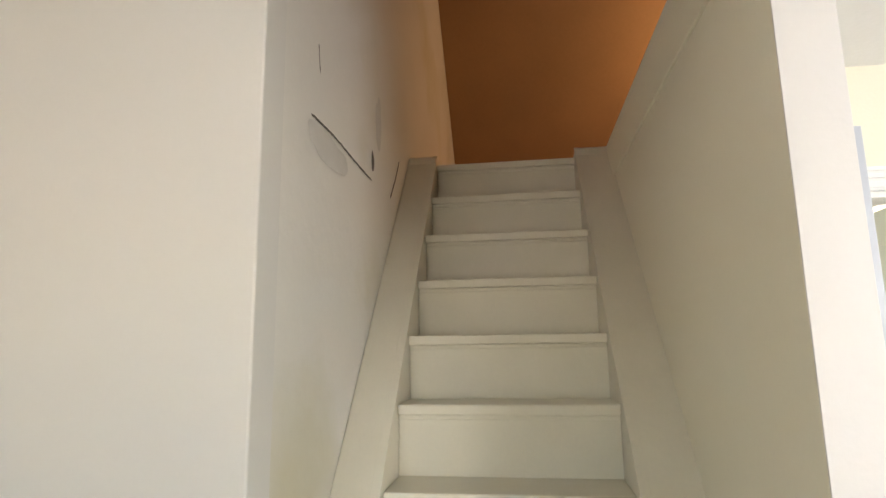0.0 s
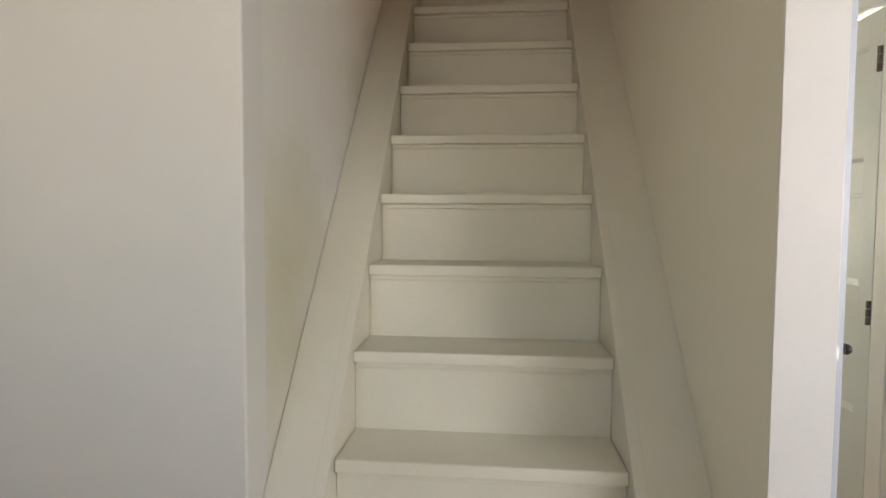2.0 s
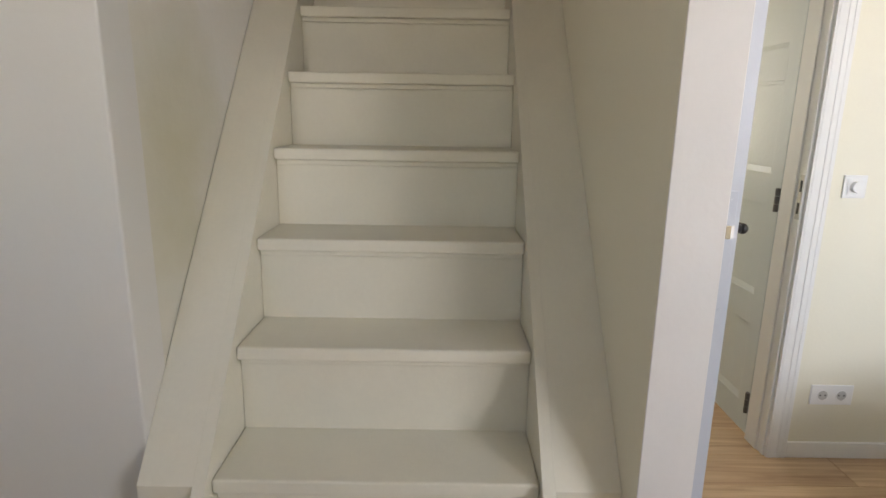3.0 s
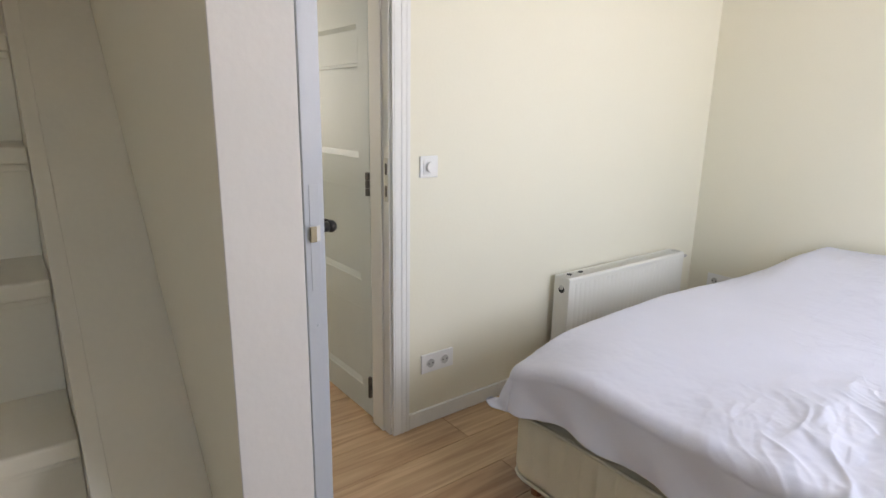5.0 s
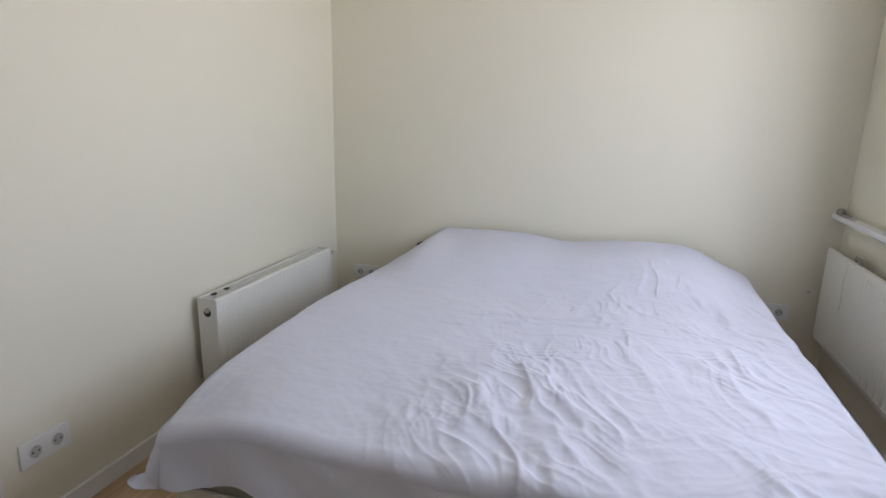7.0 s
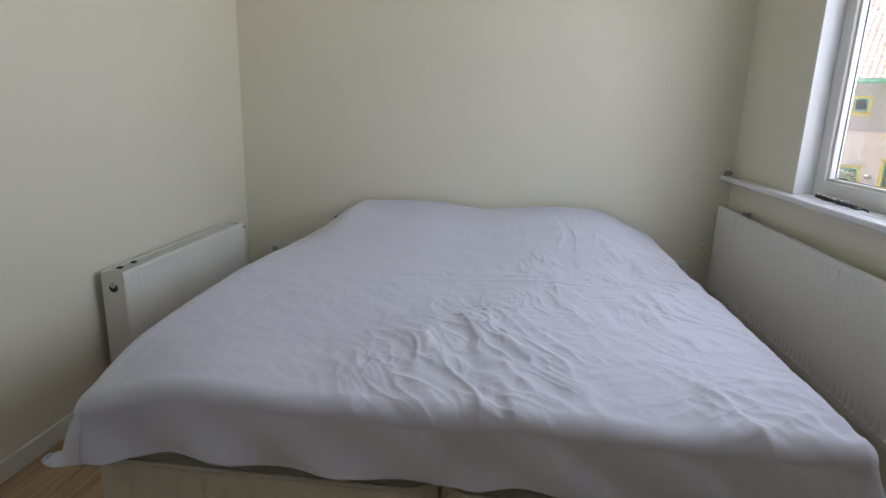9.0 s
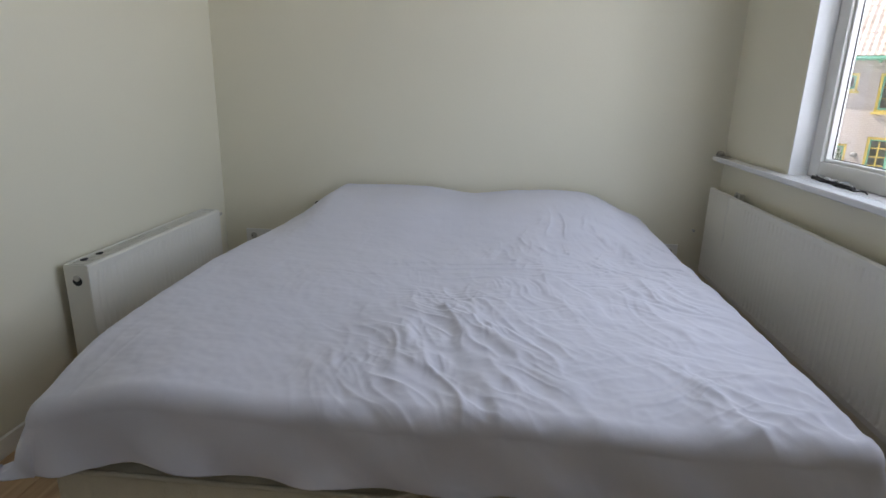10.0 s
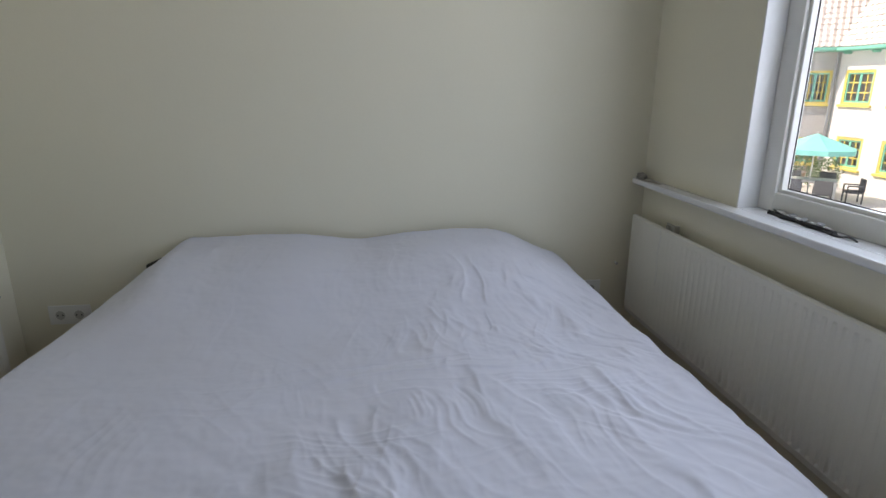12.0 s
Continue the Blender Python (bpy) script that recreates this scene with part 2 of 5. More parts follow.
box(bm, -2.6, -2.48, -2.89, -2.80, 0.9, 2.1)
box(bm, -2.6, -2.48, -2.16, -2.06, 0.9, 2.1)
structure(part("wall_hall_west", bm, M_WALL), "white end wall of the hall", "wall")
structure(boxpart("wall_hall_south", (-2.6, -1.12, -3.01, -2.89, 0, H), M_WALL), "white wall along the hall", "wall")
structure(boxpart("ceiling_hall", (-2.6, -0.12, -2.89, -1.94, H, 2.58), M_CEIL), "white hall ceiling", "ceiling")

# Unseen wall, added so no light leaks between risers and treads.
structure(boxpart("wall_under_stairs", (-1.12, -1.0, -4.10, -2.908, 0, 2.58), M_WALL), "unseen plain wall added to keep light out from under the stairs", "wall")
# attic above the stairs
structure(boxpart("attic_floor", (-4.6, -1.0, -4.1, -1.6, 2.585, 2.62), M_ATTIC), "brown boarded attic floor", "floor")
bm = bmesh.new()
prism(bm, [(-4.6, 1.93), (-1.7, 4.98), (-1.7, 5.06), (-4.66, 1.95)], -4.10, -1.6)
structure(part("attic_roof", bm, M_ATTIC), "sloping attic roof lined with brown boards", "roof")
bm = bmesh.new()
box(bm, -1.7, 3.0, -4.10, -1.6, 4.98, 5.06)
box(bm, 3.0, 3.08, -4.10, -1.6, 2.6, 5.0)
box(bm, -4.6, 3.0, -1.6, -1.52, 2.62, 5.0)
box(bm, 0.840, 3.0, -4.18, -4.10, 2.62, 5.0)
structure(part("attic_lining", bm, M_ATTIC), "brown board lining of the attic", "wall")
structure(boxpart("attic_side_floor", (-1.0, 3.0, -2.89, -1.6, 2.625, 2.65), M_ATTIC), "brown boarded attic floor beside the stairwell", "floor")
structure(boxpart("attic_front_floor", (0.985, 3.0, -4.10, -2.89, 2.625, 2.65), M_ATTIC), "brown boarded attic floor in front of the stairwell", "floor")

# ---- stairs ----
N_STEPS, GO, RISE = 11, 0.2025, 0.2375
TOP_X, TOP_Z = -0.95, 2.6125
YL, YR = -3.945, -3.198
stairs = empty("staircase", (0.4, -3.56, 0))
tagged(stairs, "steep closed wooden staircase painted cream white", "staircase")


def at_thing(thing, ob):
    """Parents ob to thing, keeping its place."""
    ob.parent = thing
    ob.matrix_parent_inverse = Matrix.Translation(thing.location).inverted()
    return ob


for k in range(N_STEPS):
    nx, nz = TOP_X + GO * k, TOP_Z - RISE * k
    bm = bmesh.new()
    back = nx - GO - 0.03 if k else nx - 0.12
    box(bm, back, nx, YL, YR, nz - 0.036, nz)
    at_thing(stairs, part("tread", bm, M_STAIR, bevel=0.007, seg=3))
    bm = bmesh.new()
    box(bm, nx - 0.045, nx - 0.027, YL, YR, nz - RISE - 0.02, nz - 0.034)
    at_thing(stairs, part("riser", bm, M_STAIR, bevel=0.001))
    bm = bmesh.new()
    box(bm, nx - 0.027, nx - 0.015, YL + 0.004, YR - 0.004, nz - 0.052, nz - 0.036)
    at_thing(stairs, part("nosing_bead", bm, M_STAIR, bevel=0.004))


def slope(x, lift):
    return TOP_Z - (x - TOP_X) / GO * RISE + lift


def stringer(y0, y1, lift, name, x0=TOP_X - 0.02, x1=0.9, bevel=0.0012):
    bm = bmesh.new()
    prism(bm, [(x0, slope(x0, lift)), (x1, slope(x1, lift)), (x1, 0.0), (x1 - 0.3, 0.0), (x0, slope(x0, lift) - 0.45)], y0, y1)
    return at_thing(stairs, part(name, bm, M_STAIR, bevel=bevel))


stringer(YR + 0.001, YR + 0.03, 0.037, "stringer", x1=1.0)
stringer(YL - 0.03, YL - 0.001, 0.037, "stringer", x1=1.0)
stringer(YR + 0.0301, -3.0203, 0.035, "stringer_ledge")
stringer(-4.0997, YL - 0.0301, 0.035, "stringer_ledge")
for y0, y1 in ((-4.098, YL - 0.002), (YR + 0.002, -3.022)):
    bm = bmesh.new()
    box(bm, TOP_X - 0.16, TOP_X + 0.03, y0, y1, 2.42, 2.648)
    at_thing(stairs, part("newel_block", bm, M_STAIR, bevel=0.006))
bm = bmesh.new()
box(bm, TOP_X - 0.16, 0.98, -3.032, -3.0202, 2.452, 2.66)
structure(part("trim_stair_edge", bm, M_WALL, bevel=0.003), "white fascia board along the edge of the attic floor", "trim")

# ---- doors ----
JY = -2.15  # face of the strike-side jamb
frame_w = empty("door_1", (0.0, -2.5, 0))
structure(frame_w, "white moulded door frame of the open bedroom door", "door frame")


def casing(y0, y1, z0, z1, name="casing"):
    """Stepped moulding on the room side of a door frame, upright."""
    bm = bmesh.new()
    box(bm, 0.0005, 0.014, y0, y1, z0, z1)
    w = (y1 - y0)
    box(bm, 0.014, 0.0158, y0 + w * 0.10, y0 + w * 0.36, z0, z1)
    box(bm, 0.014, 0.0165, y0 + w * 0.50, y0 + w * 0.66, z0, z1)
    box(bm, 0.014, 0.0158, y0 + w * 0.78, y1 - w * 0.03, z0, z1)
    return at_thing(frame_w, part(name, bm, M_TRIM, bevel=0.0012))


casing(-2.143, -2.068, 0.0, 2.20)
bm = bmesh.new()
box(bm, 0.0005, 0.014, -2.905, -2.143, 2.115, 2.20)
box(bm, 0.014, 0.020, -2.905, -2.143, 2.125, 2.145)
box(bm, 0.014, 0.024, -2.905, -2.143, 2.157, 2.172)
box(bm, 0.014, 0.022, -2.905, -2.143, 2.183, 2.197)
at_thing(frame_w, part("head_casing", bm, M_TRIM, bevel=0.0025))
bm = bmesh.new()
box(bm, -0.125, -0.002, JY, -2.0605, 0.0, 2.13)
at_thing(frame_w, part("jamb", bm, M_TRIM, bevel=0.003))
bm = bmesh.new()
box(bm, -0.1245, -0.045, JY - 0.007, JY, 0.0, 2.10)
at_thing(frame_w, part("door_stop", bm, M_TRIM, bevel=0.002))
bm = bmesh.new()
box(bm, -0.119, 0.0, -2.911, -2.868, 0.0, 2.13)
at_thing(frame_w, part("jamb", bm, M_TRIM, bevel=0.003))
bm = bmesh.new()
box(bm, -0.119, -0.002, -2.868, JY, 2.095, 2.129)
at_thing(frame_w, part("head_jamb", bm, M_TRIM, bevel=0.003))
# strike plate with two openings, their shade laid on as black boxes
bm = bmesh.new()
box(bm, -0.028, -0.004, JY - 0.003, JY, 0.945, 1.105)
strike = at_thing(frame_w, part("strike_plate", bm, M_STEEL, label="steel strike plate with two openings", bevel=0.001))
for z0, z1 in ((0.965, 1.005), (1.045, 1.085)):
    at_thing(frame_w, boxpart("strike_opening_shade", (-0.022, -0.010, JY - 0.0042, JY - 0.0032, z0, z1), M_DARK))

# open leaf of the bedroom door, seen on its latch edge
LEAF_W, LEAF_T = 0.73, 0.04
leaf_m = pose(0.055, -2.853, 0.0, 0, 0, 2.7)
leaf = empty("bedroom_door")
leaf.matrix_world = leaf_m
tagged(leaf, "open pale grey painted door leaf with black lever handles", "door")


def panel_door(parent, w, h, t, mat, rails, st=0.10, rail=0.085):
    """A leaf of stiles, rails and sunk panels; x runs along its width, y through it."""
    for x0 in (0.0, w - st):
        boxpart("stile", (x0, x0 + st, 0, t, 0.008, h), mat, parent, bevel=0.002)
    zs = [0.008] + rails + [h]
    edges = []
    for i, z in enumerate(zs):
        z0 = 0.008 if i == 0 else (h - rail if i == len(zs) - 1 else z - rail / 2)
        z1 = z0 + rail
        boxpart("rail", (st + 0.0003, w - st - 0.0003, 0.0005, t - 0.0005, z0, z1), mat, parent, bevel=0.002)
        edges.append((z0, z1))
    for (a0, a1), (b0, b1) in zip(edges, edges[1:]):
        bm = bmesh.new()
        x0, x1, y0, y1 = st, w - st, 0.011, t - 0.011
        box(bm, x0, x1, y0, y1, a1, b0)
        part("panel", bm, mat, parent)
        for yy0, yy1 in ((0.002, 0.011), (t - 0.011, t - 0.002)):
            bm = bmesh.new()
            out, back = (yy0, yy1) if yy0 < t / 2 else (yy1, yy0)
            ledge = [[bm.verts.new((xx, yy, zz)) for yy, zz in ((out, a1), (back, a1), (back, a1 + 0.022))] for xx in (x0, x1)]
            bm.faces.new(ledge[0])
            bm.faces.new(ledge[1])
            for k in range(3):
                bm.faces.new((ledge[0][k], ledge[0][k - 1], ledge[1][k - 1], ledge[1][k]))
            box(bm, x0, x1, yy0, yy1, b0 - 0.012, b0)
            box(bm, x0, x0 + 0.012, yy0, yy1, a1, b0)
            box(bm, x1 - 0.012, x1, yy0, yy1, a1, b0)
            bmesh.ops.recalc_face_normals(bm, faces=bm.faces[:])
            part("panel_moulding", bm, mat, parent, bevel=0.0018)


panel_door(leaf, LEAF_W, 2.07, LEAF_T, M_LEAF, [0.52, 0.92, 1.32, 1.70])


def lever_set(parent, x, z, y, side, toward):
    """Rosette and lever on one face; toward: which way along x the grip points."""
    bm = bmesh.new()
    box(bm, x - 0.016, x + 0.016, min(y, y + side * 0.008), max(y, y + side * 0.008), z - 0.055, z + 0.055)
    part("rosette", bm, M_BLACK, parent, "black rosette plate", bevel=0.003)
    bm = bmesh.new()
    rod(bm, (x, y + side * 0.006, z), (x, y + side * 0.05, z), 0.011, 14)
    rod(bm, (x, y + side * 0.048, z), (x + toward * 0.115, y + side * 0.048, z - 0.002), 0.0125, 14, 0.010)
    bmesh.ops.create_uvsphere(bm, u_segments=12, v_segments=8, radius=0.0128, matrix=Matrix.Translation((x, y + side * 0.048, z)))
    bmesh.ops.create_uvsphere(bm, u_segments=12, v_segments=8, radius=0.0102, matrix=Matrix.Translation((x + toward * 0.115, y + side * 0.048, z - 0.002)))
    part("lever_handle", bm, M_BLACK, parent, "black lever handle", smooth=True)


lever_set(leaf, LEAF_W - 0.065, 1.045, LEAF_T, 1, -1)
lever_set(leaf, LEAF_W - 0.075, 1.03, 0.0, -1, -1)
bm = bmesh.new()
box(bm, LEAF_W - 0.001, LEAF_W + 0.0015, 0.010, 0.030, 0.94, 1.14)
part("lock_plate", bm, M_LEAF, leaf, bevel=0.0008)
bm = bmesh.new()
prism(bm, [(LEAF_W + 0.001, 1.035), (LEAF_W + 0.008, 1.035), (LEAF_W + 0.008, 1.064), (LEAF_W + 0.001, 1.064)], 0.008, 0.020)
part("latch_bolt", bm, M_BRASS, leaf, "worn brass latch bolt", bevel=0.001)
boxpart("latch_recess", (LEAF_W, LEAF_W + 0.0022, 0.021, 0.030, 1.035, 1.064), M_STEEL, leaf, "steel latch plate")
for z in (1.117, 0.87):
    bm = bmesh.new()
    rod(bm, (LEAF_W, 0.02, z), (LEAF_W + 0.0022, 0.02, z), 0.006 if z > 1 else 0.003, 12)
    part("lock_screw", bm, M_LEAF, leaf)

# closed panelled door of the next room, in the hall
hall_door = empty("hall_door")
hall_door.matrix_world = pose(-0.150, -2.104, 0.0, 0, 0, 180)
tagged(hall_door, "closed white panelled door in the hall", "door")
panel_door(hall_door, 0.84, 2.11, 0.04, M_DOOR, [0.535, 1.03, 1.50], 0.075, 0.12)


def hinge(parent, m, z):
    """Knuckles of a butt hinge."""
    h = empty("hinge")
    h.parent = parent
    h.matrix_local = m
    for i in range(3):
        bm = bmesh.new()
        rod(bm, (0, 0, z + i * 0.031), (0, 0, z + i * 0.031 + 0.028), 0.009, 12)
        part("knuckle", bm, M_IRON, h)
    boxpart("flap", (0.004, 0.011, -0.006, -0.003, z, z + 0.09), M_IRON, h)
    return h


for z in (0.10, 0.95, 1.88):
    hinge(hall_door, pose(0.006, 0.046, 0), z)
boxpart("hinge_post", (-0.1455, -0.1262, -2.135, -2.1005, 0, 2.13), M_TRIM, None, bevel=0.004)
post = bpy.data.objects["hinge_post"]
post.name = "trim_hall_door"
structure(post, "white painted door post in the hall", "trim")
structure(boxpart("trim_hall_door_head", (-1.07, -0.1262, -2.15, -2.1005, 2.13, 2.20), M_TRIM, bevel=0.004), "white painted head of the hall door frame", "trim")
structure(boxpart("trim_hall_door_post", (-1.07, -0.995, -2.15, -2.1005, 0, 2.13), M_TRIM, bevel=0.004), "white painted door post in the hall", "trim")

# ---- bed ----
BX0, BX1, BY0, BY1 = 0.525, 2.205, -2.0, -0.03
BXM = 1.372


def box_spring(x0, x1):
    """Sprung base with quilted channels on its sides, piping and beech feet."""
    thing = empty("box_spring", ((x0 + x1) / 2, (BY0 + BY1) / 2, 0))
    tagged(thing, "cream quilted box-spring base on brown wooden feet", "bed base", "bed bases")
    r, z0, z1 = 0.07, 0.085, 0.315
    outline = []
    corners = ((x1 - r, BY0 + r, -90), (x1 - r, BY1 - r, 0), (x0 + r, BY1 - r, 90), (x0 + r, BY0 + r, 180))
    for cx, cy, a0 in corners:
        for i in range(7):
            a = radians(a0 + 15 * i)
            outline.append((cx + r * math.cos(a), cy + r * math.sin(a)))
    dense = []
    for i, p in enumerate(outline):
        q = outline[(i + 1) % len(outline)]
        n = max(1, int(math.dist(p, q) / 0.0065))
        dense += [(p[0] + (q[0] - p[0]) * j / n, p[1] + (q[1] - p[1]) * j / n) for j in range(n)]
    cx, cy = (x0 + x1) / 2, (BY0 + BY1) / 2
    n = len(dense)
    run = [0.0]
    for i in range(1, n):
        run.append(run[-1] + math.dist(dense[i - 1], dense[i]))
    levels = 12
    bm = bmesh.new()
    rings = []
    for k in range(levels + 1):
        f = k / levels
        z = z0 + (z1 - z0) * f
        ring = []
        for i, (x, y) in enumerate(dense):
            a, b = dense[i - 1], dense[(i + 1) % n]
            t = Vector((b[0] - a[0], b[1] - a[1])).normalized()
            phase = run[i] / 0.062
            g = abs(math.sin(math.pi * phase)) ** 0.45
            edge = min(1, 6 * f, 6 * (1 - f)) ** 0.5
            out = 0.010 * g * edge - 0.004 + 0.003 * noise.noise((x * 9, y * 9, z * 14))
            ring.append(bm.verts.new((x + t.y * out, y - t.x * out, z)))
        rings.append(ring)
    for a, b in zip(rings, rings[1:]):
        for i in range(n):
            bm.faces.new((a[i], a[(i + 1) % n], b[(i + 1) % n], b[i]))
    bm.faces.new(rings[-1])
    bm.faces.new(rings[0][::-1])
    at_thing(thing, part("base_body", bm, M_TICK, smooth=True))
    for z in (z0, z1):
        bm = bmesh.new()
        tube, loops = 6, []
        for i, (x, y) in enumerate(dense[::3]):
            dd = dense[::3]
            a, b = dd[i - 1], dd[(i + 1) % len(dd)]
            t = Vector((b[0] - a[0], b[1] - a[1])).normalized()
            loops.append([bm.verts.new((x + t.y * (0.004 + 0.006 * math.cos(k * math.tau / tube)), y - t.x * (0.004 + 0.006 * math.cos(k * math.tau / tube)), z + 0.006 * math.sin(k * math.tau / tube))) for k in range(tube)])
        for i in range(len(loops)):
            a, b = loops[i - 1], loops[i]
            for k in range(tube):
                bm.faces.new((a[k], b[k], b[(k + 1) % tube], a[(k + 1) % tube]))
        at_thing(thing, part("piping", bm, M_MATT, smooth=True))
    for fx in (x0 + 0.07, x1 - 0.07):
        for fy in (BY0 + 0.07, BY1 - 0.07):
            bm = bmesh.new()
            rod(bm, (fx, fy, 0.0), (fx, fy, 0.088), 0.022, 20, 0.03)
            at_thing(thing, part("foot", bm, M_LEG, label="brown wooden foot", bevel=0.002, smooth=False))
    return thing


box_spring(BX0, BXM - 0.006)
box_spring(BXM + 0.006, BX1)


def mattress(x0, x1):
    bm = bmesh.new()
    box(bm, x0, x1, BY0 + 0.01, BY1, 0.322, 0.478)
    ob = part("mattress", bm, M_MATT, bevel=0.045, seg=4, smooth=True)
    return tagged(ob, "cream mattress under the white sheet", "mattress", "mattresses")


mattress(BX0 + 0.02, BXM - 0.004)
mattress(BXM + 0.004, BX1 + 0.005)


def ramp01(x, a, b):
    t = np.clip((x - a) / (b - a), 0.0, 1.0)
    return t * t * (3 - 2 * t)


def lattice(i, j, seed):
    """A direction for each lattice point, the same at every build."""
    k = (i * 374761393 + j * 668265263 + int(seed * 1009) * 2147483647) & 0xFFFFFFFF
    k = ((k ^ (k >> 13)) * 1274126177) & 0xFFFFFFFF
    a = ((k ^ (k >> 16)) & 0xFFFF) * (math.tau / 65536)
    return np.cos(a), np.sin(a)


def ripple(x, y, seed):
    """Smooth gradient noise over arrays, about -1 to 1."""
    i, j = np.floor(x).astype(np.int64), np.floor(y).astype(np.int64)
    fx, fy = x - i, y - j
    u, v = fx ** 3 * (fx * (fx * 6 - 15) + 10), fy ** 3 * (fy * (fy * 6 - 15) + 10)
    total = 0.0
    for di in (0, 1):
        for dj in (0, 1):
            gx, gy = lattice(i + di, j + dj, seed)
            total = total + (gx * (fx - di) + gy * (fy - dj)) * (u if di else 1 - u) * (v if dj else 1 - v)
    return total * 1.5


def crease(x, y, ang, across, along, seed, w=0.2, cover=0.0):
    """A field of crested creases that run at one angle, wander and break off in patches."""
    a = radians(ang)
    c, s = math.cos(a), math.sin(a)
    wx = x + 0.045 * ripple(x * 4.3, y * 4.3, seed + 5) + 0.006 * ripple(x * 13, y * 13, seed + 6)
    wy = y + 0.045 * ripple(x * 4.3, y * 4.3, seed + 9) + 0.006 * ripple(x * 13, y * 13, seed + 8)
    u, v = wx * c + wy * s, -wx * s + wy * c
    n = ripple(u * along, v * across, seed)
    crest = 0.40 * np.exp(-(np.abs(n) / w) ** 1.5) + 0.30 + 0.55 * n + 0.14 * ripple(u * along * 1.8, v * across * 2.1, seed + 3)
    return crest * ramp01(ripple(u * along * 1.3, v * along * 2.2, seed + 71) + cover, -0.12, 0.35)


def blob(x, y, cx, cy, rx, ry):
    return np.exp(-(((x - cx) / rx) ** 2 + ((y - cy) / ry) ** 2))


def folds(x, y):
    """Height of the creases of the sheet."""
    centre = blob(x, y, 1.43, -1.70, 0.28, 0.34)
    middle = blob(x, y, 1.62, -1.12, 0.50, 0.32)
    side = blob(x, y, 2.12, -1.0, 0.26, 0.80)
    corner = blob(x, y, 2.16, -1.86, 0.34, 0.26)
    foot = ramp01(-y, 1.55, 1.95) * ramp01(x, 0.95, 1.4)
    head = blob(x, y, 1.85, -0.72, 0.36, 0.30)
    left = 1 - ramp01(x, 0.7, 1.25)
    m = ramp01(ripple(x * 1.9, y * 1.9, 9), -0.25, 0.4)
    h = 0.0150 * centre * crease(x, y, 122, 10.5, 2.2, 1, 0.17, 0.25)
    h += 0.0120 * centre * crease(x, y, 108, 14.0, 2.8, 7, 0.18, 0.15)
    h += 0.0075 * centre * crease(x, y, 134, 18.0, 3.2, 17, 0.18, 0.1)
    h += 0.0030 * centre * crease(x, y, 98, 30.0, 4.5, 18, 0.22)
    h += 0.0050 * middle * crease(x, y, 4, 22.0, 1.8, 33, 0.16, 0.05)
    h += 0.0065 * middle * crease(x, y, 114, 15.0, 2.8, 37, 0.16)
    h += 0.0030 * middle * crease(x, y, 92, 28.0, 4.0, 38, 0.2)
    h += 0.0080 * side * crease(x, y, 120, 12.0, 2.4, 3, 0.17, 0.15)
    h += 0.0060 * side * crease(x, y, 104, 18.0, 3.0, 4, 0.18, 0.1)
    h += 0.0040 * side * crease(x, y, 136, 28.0, 4.0, 5, 0.2, 0.1)
    h += 0.0085 * corner * crease(x, y, 24, 11.0, 2.0, 51, 0.18, 0.2)
    h += 0.0055 * corner * crease(x, y, 44, 18.0, 2.8, 52, 0.18, 0.1)
    h += 0.0080 * head * crease(x, y, 106, 15.0, 3.4, 14, 0.16)
    h += 0.0038 * head * crease(x, y, 84, 26.0, 4.5, 16, 0.2)
    h += 0.0110 * foot * crease(x, y, 112, 9.0, 1.6, 12, 0.18, 0.1)
    h += 0.0060 * foot * crease(x, y, 132, 15.0, 2.4, 15, 0.18)
    h += 0.0020 * m * crease(x, y, 96, 12.0, 1.8, 21, 0.18)
    h += 0.0013 * crease(x, y, 84, 18.0, 2.4, 27, 0.18)
    h += 0.0010 * m * crease(x, y, 10, 16.0, 1.8, 31, 0.18)
    h += 0.0006 * left * crease(x, y, 90, 22.0, 1.2, 61, 0.35, 0.3)
    h *= 1.55
    h += 0.009 * ripple(x * 2.1, y * 2.1, 2) + 0.0032 * ripple(x * 5, y * 5, 4) + 0.0016 * ripple(x * 13, y * 17, 6) + 0.0006 * ripple(x * 40, y * 46, 8)
    return h


